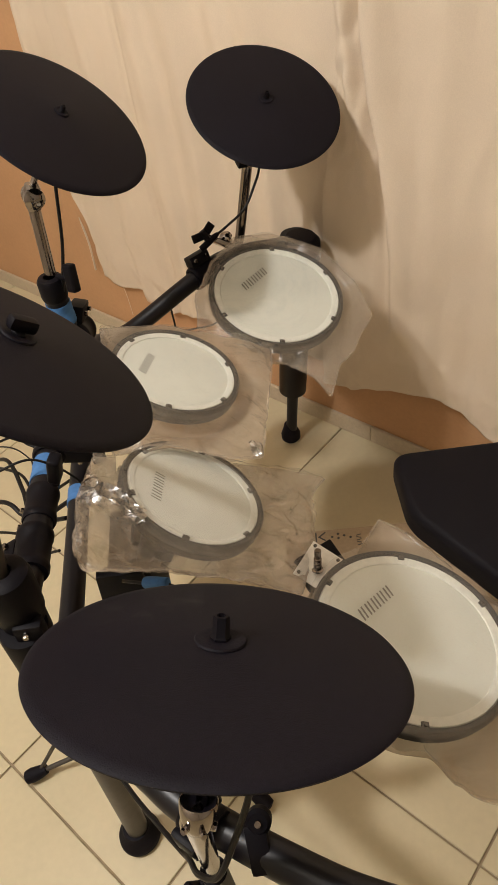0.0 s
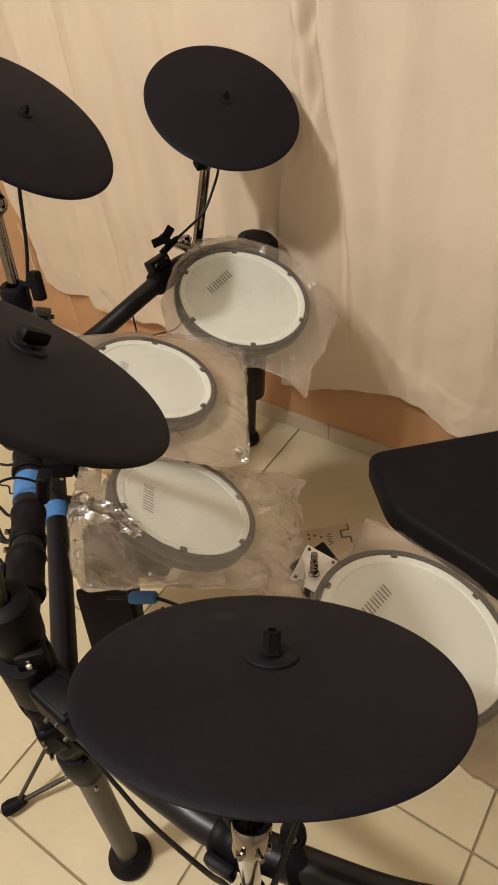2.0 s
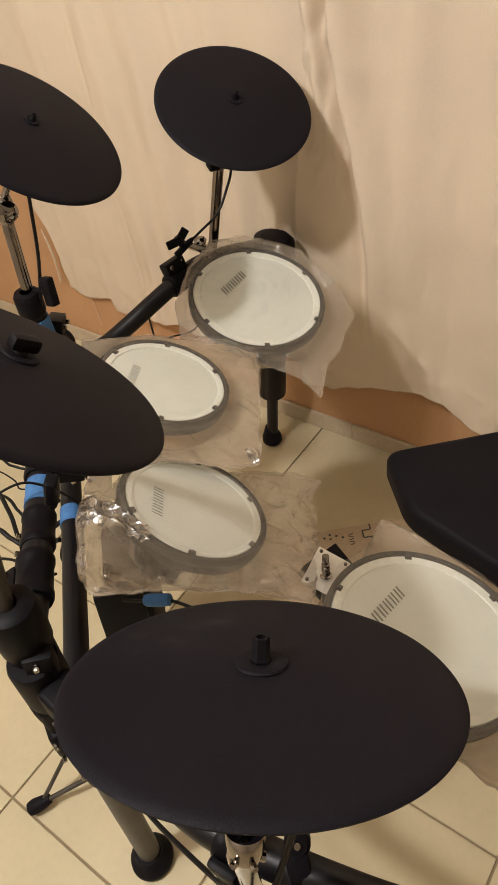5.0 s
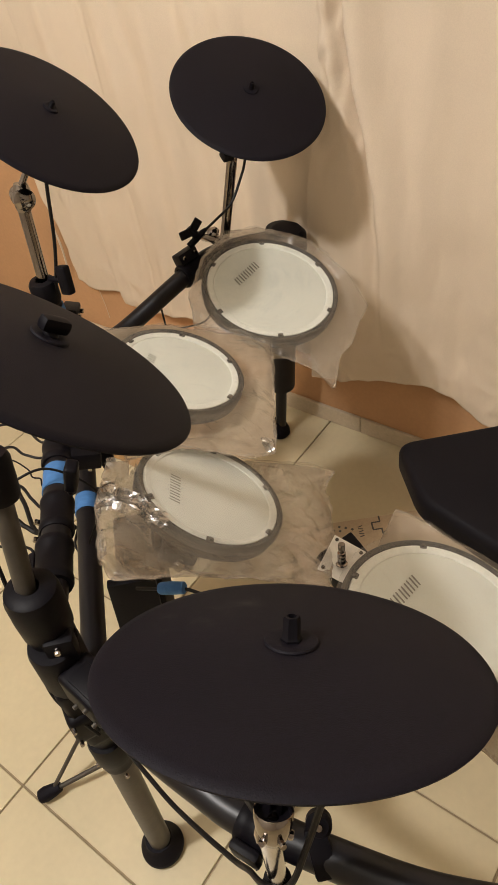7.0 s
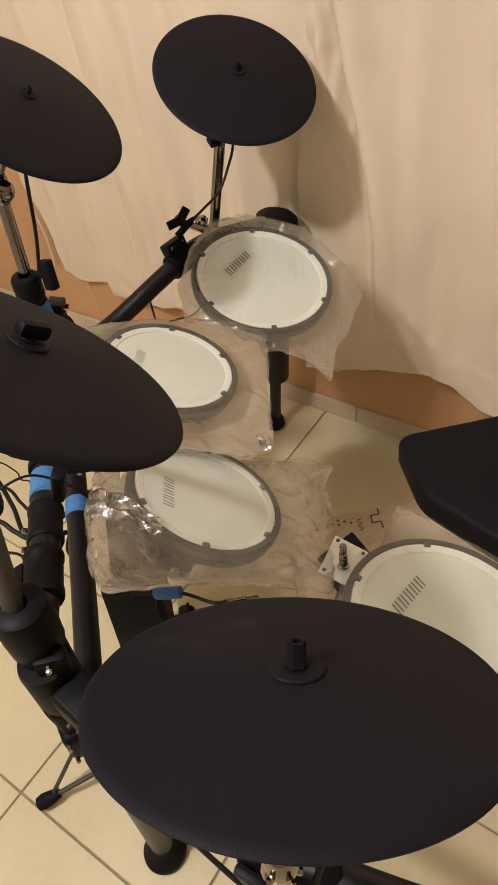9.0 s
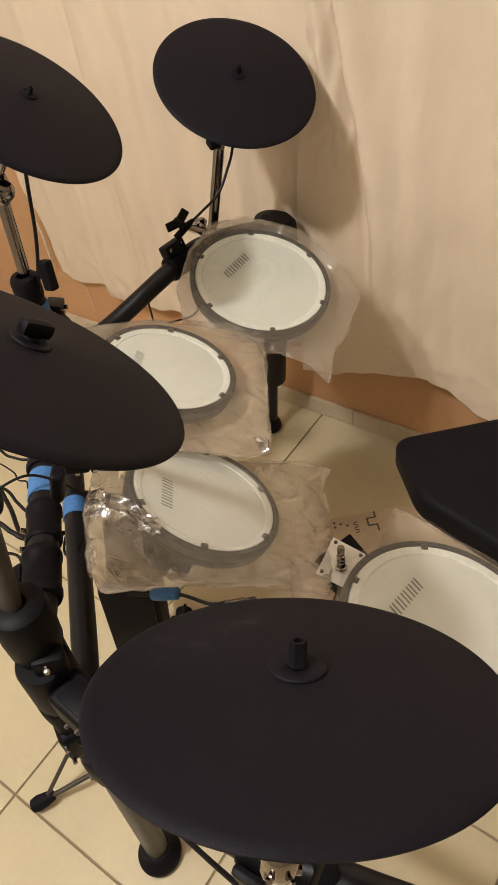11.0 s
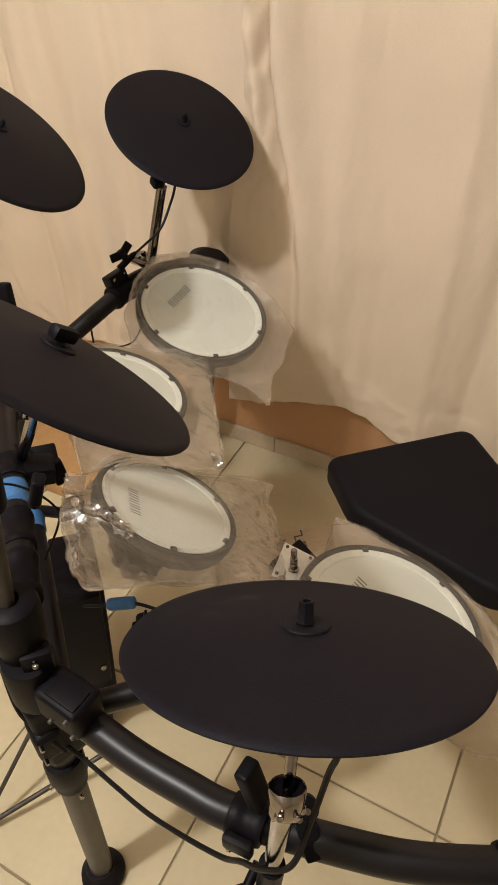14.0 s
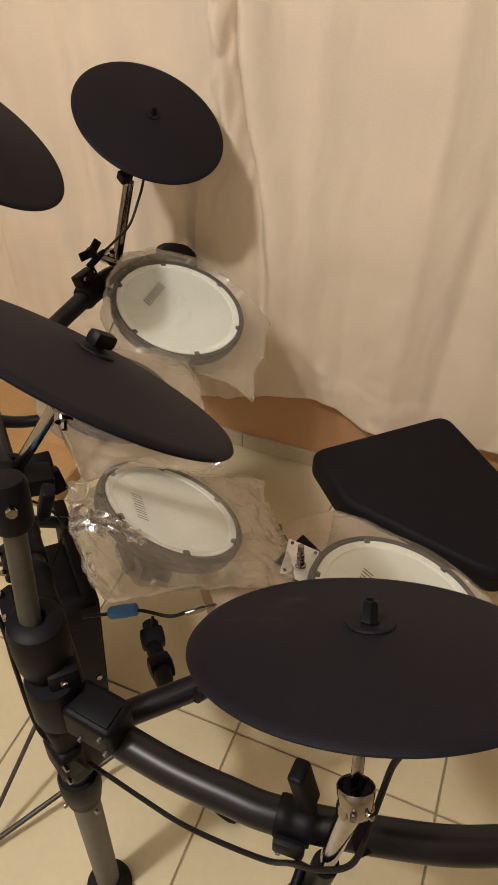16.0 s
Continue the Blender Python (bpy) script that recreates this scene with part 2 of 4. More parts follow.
def block(m, sx, sy, sz, bevel=0.004, bm=None, segments=2):
    """Rounded block centred on m."""
    own = bmesh.new()
    bmesh.ops.create_cube(own, size=1, matrix=Matrix.Diagonal((sx, sy, sz, 1)))
    if bevel:
        bmesh.ops.bevel(own, geom=own.edges[:], offset=bevel, segments=segments, affect="EDGES", profile=0.6)
    own.transform(m)
    if bm is None:
        return own
    me = bpy.data.meshes.new("tmp")
    own.to_mesh(me)
    own.free()
    bm.from_mesh(me)
    bpy.data.meshes.remove(me)
    return bm


# ---------------- setting ----------------
G = radians(-46.72)
ALONG, INTO = Vector((math.cos(G), math.sin(G), 0)), Vector((-math.sin(G), math.cos(G), 0))
CROSS = Vector((0.291, 0.347, 0))
TILE = 0.45
WALL_D = 0.869
ROOM = (-3.3, 2.6, -3.0)


def room(a, b, z=0.0):
    """World place from metres along the curtained wall, towards it, and up."""
    return CROSS + ALONG * a + INTO * b + Vector((0, 0, z))


RM = Matrix((ALONG, INTO, Vector((0, 0, 1)))).transposed().to_4x4()


def slab(name, a0, a1, b0, b1, z0, z1, mat, label, bevel=0.0):
    m = Matrix.Translation(room((a0 + a1) / 2, (b0 + b1) / 2, (z0 + z1) / 2)) @ RM
    ob = part(name, block(m, a1 - a0, b1 - b0, z1 - z0, bevel), mat, None, smooth=False)
    return tagged(ob, label, name.split("_")[0], kind="structure")


floor = slab("floor", ROOM[0], ROOM[1], ROOM[2], WALL_D, -0.12, -0.005, M_GROUT, "beige glazed tile floor with brown joints")
slab("wall_north", ROOM[0] - 0.15, ROOM[1] + 0.15, WALL_D, WALL_D + 0.15, -0.12, 3.15, M_WALL, "orange painted wall behind the curtain")
# unseen walls and ceiling, added to close the room; cream keeps their bounce pale
slab("wall_south", ROOM[0] - 0.15, ROOM[1] + 0.15, ROOM[2] - 0.15, ROOM[2], -0.12, 3.15, M_PLAIN, "unseen plain wall, cream to keep the bounced light pale")
slab("wall_west", ROOM[0] - 0.15, ROOM[0], ROOM[2], WALL_D, -0.12, 3.15, M_PLAIN, "unseen plain wall, cream to keep the bounced light pale")
slab("wall_east", ROOM[1], ROOM[1] + 0.15, ROOM[2], WALL_D, -0.12, 3.15, M_PLAIN, "unseen plain wall, cream to keep the bounced light pale")
slab("ceiling", ROOM[0] - 0.15, ROOM[1] + 0.15, ROOM[2] - 0.15, WALL_D + 0.15, 3.15, 3.25, M_CEIL, "unseen plain cream ceiling")

# skirting: one beige tile after another along the wall
skirting = thing("baseboard", "beige glazed tile skirting along the orange wall", "baseboard", room(0, WALL_D, 0), kind="structure")
skirt_mesh = mesh_of(block(Matrix.Identity(4), TILE - 0.0012, 0.011, 0.060, 0.002, segments=1), "tile", M_SKIRT, smooth=False)
for i in range(-7, 6):
    piece = new("tile", skirt_mesh)
    piece.parent = skirting
    piece.matrix_world = Matrix.Translation(room((i + 0.5) * TILE + 0.11, WALL_D - 0.006, 0.031)) @ RM


def eased(table, x):
    """Value at x of a table of (x, value) pairs, eased from one to the next."""
    if x <= table[0][0]:
        return table[0][1]
    for (x0, v0), (x1, v1) in zip(table, table[1:]):
        if x <= x1:
            k = (x - x0) / (x1 - x0)
            k = 0.5 * k + 0.5 * k * k * (3 - 2 * k)
            return v0 + (v1 - v0) * k
    return table[-1][1]


def curtain_panel(left, right, foot, off, relief, label, across=260, up=130, seam=0.11):
    """Hanging cloth from its left and right edges (height, place), the line of its foot (place, height) and a relief towards the room; a sewn hem runs along the foot."""
    bm = bmesh.new()
    grid = []
    for j in range(up + 1):
        h = (j / up) ** 1.3
        level = 0.28 + 2.32 * h
        a0, a1 = eased(left, level), eased(right, level)
        row = []
        for i in range(across + 1):
            a = a0 + (a1 - a0) * (i / across) ** 1.25
            low = eased(foot, a)
            z = low + (2.6 - low) * h
            d = off + relief(a, z)
            d += 0.005 * noise.noise((a * 7, z * 3, 0.7)) + 0.0035 * noise.noise((a * 20, z * 7, 5.7)) + 0.0012 * noise.noise((a * 60, z * 40, 2.7))
            d += 0.009 * max(0.0, 1 - (z - low) / 0.5) * abs(noise.noise((a * 11 + z * 5, z * 9 - a * 4, 6.6)))
            if z - low < seam:
                d += 0.0020 + 0.0030 * noise.noise((a * 34, z * 24, 9.0))
            row.append(bm.verts.new(room(a, WALL_D - max(d, 0.006), z)))
        grid.append(row)
    for j in range(up):
        for i in range(across):
            bm.faces.new((grid[j][i], grid[j][i + 1], grid[j + 1][i + 1], grid[j + 1][i]))
    middle = (left[0][1] + right[0][1]) / 2
    t = thing("curtain", label, "curtain", room(middle, WALL_D - off, eased(foot, middle)), "curtains")
    cloth = part("cloth", bm, M_CURTAIN, t, sharp=180)
    so = cloth.modifiers.new("thickness", "SOLIDIFY")
    so.thickness = 0.0016
    return t


def pleats(folds, drift=0.03):
    """Soft ridges (place, depth, half width) that wander a little on their way down."""
    def relief(a, z):
        w = drift * noise.noise((a * 1.7, z * 1.1, 3.1)) + 0.3 * drift * noise.noise((a * 5, z * 3, 8.1))
        return sum(dep * math.exp(-(((a + w - c) / half) ** 2)) for c, dep, half in folds)
    return relief


far_cloth = curtain_panel([(0.28, -1.935), (0.43, -1.945), (0.62, -1.99), (1.04, -2.015), (1.16, -1.99), (2.6, -2.02)], [(0.3, -1.60), (2.6, -1.72)], [(-1.95, 0.277), (-1.86, 0.256), (-1.72, 0.270), (-1.6, 0.28)], 0.014, pleats([(-1.97, 0.012, 0.02), (-1.84, 0.012, 0.05)]), "cream cloth curtain's far edge tucked behind the next cloth", 70, 110)
part("thread", tube([room(-1.852, WALL_D - 0.016, 0.262), room(-1.849, WALL_D - 0.012, 0.20), room(-1.845, WALL_D - 0.012, 0.125)], 0.0011, 6), M_CURTAIN, far_cloth, "loose thread hanging from the hem")
part("tape", tube([room(-1.975, WALL_D - 0.030, 0.50), room(-1.966, WALL_D - 0.028, 0.40), room(-1.985, WALL_D - 0.022, 0.285)], [0.0015, 0.002, 0.003, 0.004], 6), M_CURTAIN, far_cloth, "loose strip at the curtain's edge")
curtain_panel([(0.28, -1.688), (0.45, -1.716), (0.63, -1.744), (1.04, -1.815), (1.16, -1.824), (2.6, -1.87)], [(0.3, -0.74), (2.6, -0.74)], [(-1.70, 0.254), (-1.58, 0.230), (-1.48, 0.262), (-1.40, 0.27), (-1.2, 0.275), (-0.9, 0.285), (-0.74, 0.29)], 0.032, pleats([(-1.70, 0.012, 0.03), (-1.555, -0.012, 0.018), (-1.47, 0.018, 0.04), (-1.33, 0.024, 0.05), (-1.18, 0.014, 0.03), (-1.08, 0.016, 0.04), (-0.94, 0.006, 0.045)]), "cream cloth curtain hanging in soft folds over the orange wall")

BIG_FOLD = [(0.25, -0.690), (0.54, -0.702), (0.66, -0.700), (0.79, -0.712), (0.92, -0.728), (1.06, -0.758), (1.16, -0.772), (2.6, -0.80)]
broad = pleats([(-0.60, 0.008, 0.05), (-0.50, -0.007, 0.03), (-0.36, 0.022, 0.08), (-0.24, -0.006, 0.025), (-0.16, 0.012, 0.05), (0.02, 0.020, 0.09), (0.12, -0.007, 0.03), (0.25, 0.022, 0.1), (0.6, 0.03, 0.1), (1.0, 0.03, 0.12)])


pleat_rnd = random.Random(5)
fine_pleats = pleats([(-0.60 + 0.083 * k + pleat_rnd.uniform(-0.02, 0.02), pleat_rnd.uniform(0.0015, 0.006), pleat_rnd.uniform(0.016, 0.030)) for k in range(14)], 0.02)


def big_fold(a, z):
    """A rolled pleat that runs down beside the crumpled sewn edge and dies out above the foot."""
    u = a - eased(BIG_FOLD, z)
    strong = eased([(0.36, 0.0), (0.52, 0.6), (0.72, 0.9), (0.95, 1.0)], z)
    high = eased([(0.75, 0.0), (0.98, 1.0)], z)
    d = strong * (0.044 * math.exp(-(((u - 0.026) / (0.020 if u < 0.026 else 0.06)) ** 2)) - 0.016 * math.exp(-(((u + 0.016) / 0.018) ** 2)))
    d -= high * 0.034 * math.exp(-(((u + 0.004) / 0.0075) ** 2))
    if u < 0:
        ramp = min(1.0, -u / 0.02)
        d += ramp * (high * (0.012 * math.exp(-(((u + 0.045) / 0.014) ** 2)) + 0.013 * noise.noise((a * 42, z * 26, 4.0))) + (1 - high) * 0.008 * abs(noise.noise((a * 14 + z * 5, z * 11, 4.4))))
    else:
        d += (broad(a, z) + fine_pleats(a, z) * eased([(0.35, 0.25), (1.1, 1.0)], z)) * min(1.0, u / 0.08)
    return d


curtain_panel([(0.28, -0.915), (0.66, -0.903), (0.80, -0.889), (1.08, -0.836), (1.16, -0.832), (2.6, -0.85)], [(0.3, 1.5), (2.6, 1.5)], [(-0.92, 0.222), (-0.82, 0.238), (-0.747, 0.270), (-0.648, 0.297), (-0.567, 0.320), (-0.48, 0.297), (-0.40, 0.268), (-0.30, 0.272), (-0.144, 0.292), (-0.025, 0.306), (0.06, 0.29), (0.3, 0.28), (0.7, 0.295), (1.5, 0.285)], 0.058, big_fold, "cream cloth curtain with a rolled fold and a crumpled sewn edge", 420, 150)

# ---------------- drum kit: hardware ----------------


def axis_pose(a, b):
    """Pose halfway from a to b, z along the way."""
    a, b = Vector(a), Vector(b)
    d = (b - a).normalized()
    return facing((a + b) / 2, d, (1, 0, 0) if abs(d.x) < 0.9 else (0, 1, 0))


def bolt(parent, c, axis, r=0.005, h=0.006, mat=None):
    part("bolt", lathe([(0, h), (r * 0.85, h), (r, h * 0.75), (r, -h * 0.5), (0, -h * 0.5)], facing(c, axis, (0.3, 1, 0.2)), 8), mat or M_CHROME, parent)


def clamp(parent, c, axis, side, r=0.031, length=0.062, ear=0.03):
    """Two-piece plastic tube clamp: a ribbed sleeve round the tube and a bolted ear to one side."""
    m = facing(c, axis, side)
    l = length / 2
    bm = lathe([(r * 0.7, -l), (r * 0.94, -l), (r, -l + 0.004), (r, -l + 0.012), (r * 0.94, -l + 0.015), (r * 0.94, l - 0.015), (r, l - 0.012), (r, l - 0.004), (r * 0.94, l), (r * 0.7, l)], m, 32)
    block(m @ Matrix.Translation((r + ear * 0.35, 0, 0)), ear, 0.030, length * 0.86, 0.005, bm)
    body = part("clamp", bm, M_PLASTIC, parent)
    for k in (-1, 1):
        bolt(body, m @ Vector((r + ear * 0.45, 0.016, k * length * 0.26)), m.to_3x3() @ Vector((0, 1, 0)), 0.0045)
    return body


def wing(parent, c, axis, across, size=0.03, mat=None):
    """Wing bolt: hub and two flat paddles."""
    m = facing(c, axis, across)
    bm = lathe([(0, size * 0.3), (size * 0.22, size * 0.3), (size * 0.26, 0.0), (size * 0.26, -size * 0.5), (0, -size * 0.5)], m, 14)
    for k in (-1, 1):
        block(m @ Matrix.Translation((k * size * 0.55, 0, size * 0.12)) @ Matrix.Rotation(radians(k * -18), 4, "Y"), size * 0.8, size * 0.2, size * 0.62, size * 0.08, bm)
    return part("wing_bolt", bm, mat or M_PLASTIC, parent)


def t_handle(parent, c, axis, across, w=0.05, h=0.022):
    m = facing(c, axis, across)
    bm = lathe([(0, -0.03), (0.006, -0.03), (0.006, 0.0), (0, 0.0)], m, 12)
    block(m @ Matrix.Translation((0, 0, 0.006)), w, 0.017, h, 0.005, bm, 3)
    return part("handle", bm, M_PLASTIC, parent)


def tape(parent, a, b, r):
    """A few turns of masking tape round a tube, with a lifted end."""
    m = axis_pose(a, b)
    l = (Vector(b) - Vector(a)).length / 2
    bm = lathe([(r, -l), (r + 0.0014, -l + 0.0006), (r + 0.0018, -l * 0.3), (r + 0.0011, -l * 0.25), (r + 0.0016, l * 0.5), (r + 0.0012, l), (r, l)], m, 40)
    for v in bm.verts:
        w = noise.noise(v.co * 60)
        v.co += (v.co - m.translation).normalized() * 0.0012 * w
    part("tape", bm, M_BLUE, parent, "blue masking tape")


def tilter(parent, c, axis, across, s=1.0, winged=True):
    """Chrome tilting joint of a cymbal arm: toothed discs, body and wing screw."""
    m = facing(c, axis, across)
    bm = lathe([(0, -0.020 * s), (0.010 * s, -0.020 * s), (0.013 * s, -0.012 * s), (0.013 * s, 0.012 * s), (0.010 * s, 0.020 * s), (0, 0.020 * s)], m, 20)
    side = m @ Matrix.Rotation(radians(90), 4, "Y")
    lathe([(0, -0.017 * s), (0.015 * s, -0.017 * s), (0.016 * s, -0.006 * s), (0.0135 * s, -0.004 * s), (0.0135 * s, 0.0), (0.016 * s, 0.002 * s), (0.016 * s, 0.013 * s), (0.008 * s, 0.018 * s), (0, 0.018 * s)], side, 24, bm)
    body = part("tilter", bm, M_CHROME, parent, "chrome tilting joint")
    if winged:
        wing(body, m @ Vector((0.028 * s, 0, 0)), m.to_3x3() @ Vector((1, 0, 0)), axis, 0.022 * s, M_CHROME)
    bolt(body, m @ Vector((-0.019 * s, 0, 0.0)), m.to_3x3() @ Vector((-1, 0, 0)), 0.006 * s)
    return body


def cable(points, r, label, steps=10, plug=False):
    t = thing("cable", label, "cable", points[0])
    part("cord", tube(points, r, 8, steps), M_CABLE, t)
    if plug:
        a, b = Vector(points[-2]), Vector(points[-1])
        d = (b - a).normalized()
        part("plug", lathe([(0, -0.03), (0.004, -0.03), (0.0065, -0.02), (0.0075, 0.0), (0.0075, 0.022), (0, 0.022)], facing(b, d), 16), M_PLASTIC, t)
    return t


NP = ((-0.053, 0.284, 1.023), (0.224, 0.517, 0.826), 0.153)
HP = ((-0.199, 0.539, 1.177), (0.638, 0.207, 0.742), 0.146)
RP = ((0.146, 1.428, 1.063), (0.213, -0.473, 0.855), 0.1554)
LP = ((-0.206, 1.155, 1.180), (0.602, -0.243, 0.761), 0.152)


def along(p, k):
    """Point k metres under a cymbal's centre, down its own axis."""
    return Vector(p[0]) - Vector(p[1]).normalized() * k


# ---------------- the rack ----------------
rack = thing("drum_rack", "black tubular drum rack with clamps, chrome arms and rubber feet", "drum rack", (-0.357, 0.505, 0))

# corner leg and post
FOOT_C, COLLAR, POST_T = (-0.358, 0.503, 0.0), (-0.335, 0.507, 0.44), (-0.311, 0.510, 0.89)


def on(a, b, k):
    return Vector(a).lerp(Vector(b), k)


part("leg", tube([on(FOOT_C, COLLAR, 0.03), on(FOOT_C, COLLAR, 1.3)], 0.0215, 28), M_GREYTUBE, rack, "grey steel lower leg")
fm = facing(FOOT_C, (0, 0, 1))
part("foot", lathe([(0, 0.002), (0.040, 0.002), (0.043, 0.010), (0.041, 0.022), (0.030, 0.034), (0.026, 0.050), (0.0, 0.050)], fm, 40), M_RUBBER, rack, "black rubber foot")
pm = axis_pose(COLLAR, POST_T)
L2 = (Vector(POST_T) - Vector(COLLAR)).length / 2
part("post", tube([COLLAR, POST_T], 0.0235, 28), M_TUBE, rack)
cm = facing(on(COLLAR, POST_T, 0.05), (0.06, -0.03, 1))
col = part("collar", lathe([(0.022, -0.03), (0.026, -0.03), (0.027, -0.02), (0.028, 0.0), (0.030, 0.006), (0.030, 0.05), (0.028, 0.06), (0.02, 0.06)], cm, 32), M_PLASTIC, rack)
for k in range(4):
    bolt(col, cm @ Vector((0.029 * math.cos(k * 1.7), 0.029 * math.sin(k * 1.7), 0.02 - 0.02 * k)), cm.to_3x3() @ Vector((math.cos(k * 1.7), math.sin(k * 1.7), 0)), 0.004, 0.004)
# big sleeve on the post and the grey tube that it holds
sl = facing((-0.312, 0.509, 0.865), (0.06, 0.01, 1))
slv = part("sleeve", lathe([(0.0236, -0.17), (0.026, -0.17), (0.027, -0.16), (0.027, -0.10), (0.028, -0.09), (0.028, -0.045), (0.031, -0.04), (0.0325, -0.01), (0.0325, 0.022), (0.030, 0.032), (0.024, 0.036), (0.012, 0.037)], sl, 32), M_PLASTIC, rack)
part("ear", block(sl @ Matrix.Translation((0.014, -0.026, -0.052)), 0.036, 0.022, 0.045, 0.006), M_PLASTIC, slv)
for k in (-0.068, -0.040):
    bolt(slv, sl @ Vector((0.012, -0.038, k)), sl.to_3x3() @ Vector((0.1, -1, 0)), 0.004)
part("upper_tube", tube([(-0.316, 0.508, 0.885), (-0.297, 0.546, 1.035)], 0.0118, 20), M_GREYTUBE, rack, "grey steel tube")
ut = facing((-0.2965, 0.547, 1.04), (0.1, 0.22, 1))
part("clamp", lathe([(0.0119, -0.028), (0.019, -0.028), (0.021, -0.022), (0.021, 0.02), (0.018, 0.027), (0, 0.028)], ut, 24), M_PLASTIC, rack)
bolt(rack, ut @ Vector((0.0, -0.022, 0.004)), ut.to_3x3() @ Vector((0, -1, 0)), 0.006)

# corner joint block and the front curved tube
T1_LINE = [(-0.305, 0.490, 0.725), (-0.262, 0.430, 0.722), (-0.220, 0.375, 0.72), (-0.175, 0.325, 0.72), (-0.130, 0.280, 0.72), (-0.034, 0.212, 0.72), (0.055, 0.162, 0.72), (0.20, 0.11, 0.72), (0.42, 0.05, 0.72), (0.62, 0.02, 0.72)]
part("rack_tube", tube(T1_LINE, 0.0203, 28, 10), M_TUBE, rack, "curved black front tube")
jm = facing((-0.285, 0.455, 0.765), (0.06, -0.03, 1), (0.62, -0.78, 0))
jb = block(jm @ Matrix.Translation((0.010, 0, -0.002)), 0.066, 0.048, 0.056, 0.008, segments=3)
lathe([(0.0, -0.045), (0.030, -0.045), (0.032, -0.035), (0.032, 0.035), (0.030, 0.042), (0.0, 0.043)], jm @ Matrix.Translation((-0.05, 0.0, 0)), 32, jb)
joint = part("corner_joint", jb, M_PLASTIC, rack)
part("cover", block(jm @ Matrix.Translation((0.014, -0.002, 0.0265)), 0.044, 0.030, 0.005, 0.002), M_PLASTIC, joint)
for dx, dz in ((0.04, 0.02), (0.01, -0.02), (0.045, -0.02)):
    bolt(joint, jm @ Vector((dx - 0.008, -0.025, dz * 0.8)), jm.to_3x3() @ Vector((0, -1, 0)), 0.003, 0.004, M_GREYTUBE)
lobe = facing((-0.332, 0.484, 0.640), (0.06, -0.03, 1), (-1, -0.3, 0))
lb = block(lobe, 0.036, 0.05, 0.065, 0.012, segments=3)
block(Matrix.Translation((-0.320, 0.500, 0.650)) @ Matrix.Rotation(radians(20), 4, "Z"), 0.058, 0.060, 0.16, 0.014, lb, 3)
lob = part("lower_joint", lb, M_PLASTIC, rack)
for dz in (-0.02, 0.02):
    bolt(lob, lobe @ Vector((0.012, 0.026, dz)), lobe.to_3x3() @ Vector((0, 1, 0)), 0.003)

# short stub towards the snare
part("rack_tube", tube([(-0.29, 0.475, 0.69), (-0.115, 0.470, 0.69)], 0.0168, 28), M_TUBE, rack)
part("end_cap", lathe([(0, 0.006), (0.013, 0.006), (0.018, 0.0), (0.018, -0.02), (0.0168, -0.02)], facing((-0.115, 0.470, 0.69), (1, -0.05, 0)), 28), M_PLASTIC, rack)

# upper side tube that runs to the rear, and the bar under it
SIDE = [(-0.308, 0.525, 0.832), (-0.304, 0.60, 0.832), (-0.303, 0.742, 0.827), (-0.305, 0.95, 0.81), (-0.303, 1.12, 0.765), (-0.285, 1.24, 0.705), (-0.219, 1.305, 0.680), (-0.063, 1.375, 0.735), (0.03, 1.44, 0.745), (0.205, 1.535, 0.70)]
part("rack_tube", tube(SIDE, 0.0195, 28, 10), M_TUBE, rack, "long black side tube")
part("rack_tube", tube([(-0.300, 0.52, 0.68), (-0.301, 0.62, 0.678), (-0.304, 0.822, 0.677), (-0.306, 1.10, 0.69)], 0.0180, 24), M_TUBE, rack)
tape(rack, (-0.3030, 0.717, 0.8281), (-0.3032, 0.764, 0.8255), 0.0200)
tape(rack, (-0.3038, 0.808, 0.677), (-0.3041, 0.842, 0.677), 0.0186)
tape(rack, (-0.303, 1.138, 0.835), (-0.302, 1.134, 0.880), 0.0215)
part("collar", lathe([(0.0, -0.022), (0.023, -0.022), (0.0245, -0.016), (0.0245, 0.014), (0.021, 0.020), (0.0108, 0.022)], facing((-0.3013, 1.132, 0.912), (0.05, -0.05, 1)), 28), M_PLASTIC, rack)
clamp(rack, (-0.303, 0.672, 0.829), (0, 1, -0.03), (-0.7, 0, -1), 0.0235, 0.062, 0.022)
clamp(rack, (-0.305, 0.590, 0.832), (0, 1, -0.03), (-1, 0, -0.5), 0.0250, 0.070, 0.022)
clamp(rack, (-0.304, 0.800, 0.823), (0, 1, -0.05), (1, 0, -0.2), 0.0245, 0.05, 0.045)
t_handle(rack, (-0.245, 0.80, 0.80), (1, 0.2, 0.1), (0, 0.3, 1), 0.040)
t_handle(rack, (-0.264, 0.675, 0.890), (0.3, -0.2, 1), (0.3, 1, 0.2), 0.022, 0.05)

# rear leg under the far end
REAR_F, REAR_T = (0.136, 1.585, 0.0), (0.200, 1.530, 0.72)
part("leg", tube([on(REAR_F, REAR_T, 0.02), on(REAR_F, REAR_T, 0.4)], 0.0165, 24), M_TUBE, rack)
part("post", tube([on(REAR_F, REAR_T, 0.30), on(REAR_F, REAR_T, 1.0)], 0.040, 24), M_TUBE, rack)
part("foot", lathe([(0, 0.002), (0.024, 0.002), (0.030, 0.010), (0.030, 0.026), (0.022, 0.048), (0.017, 0.066), (0, 0.068)], facing(REAR_F, (0, 0, 1)), 32), M_RUBBER, rack, "black rubber foot")
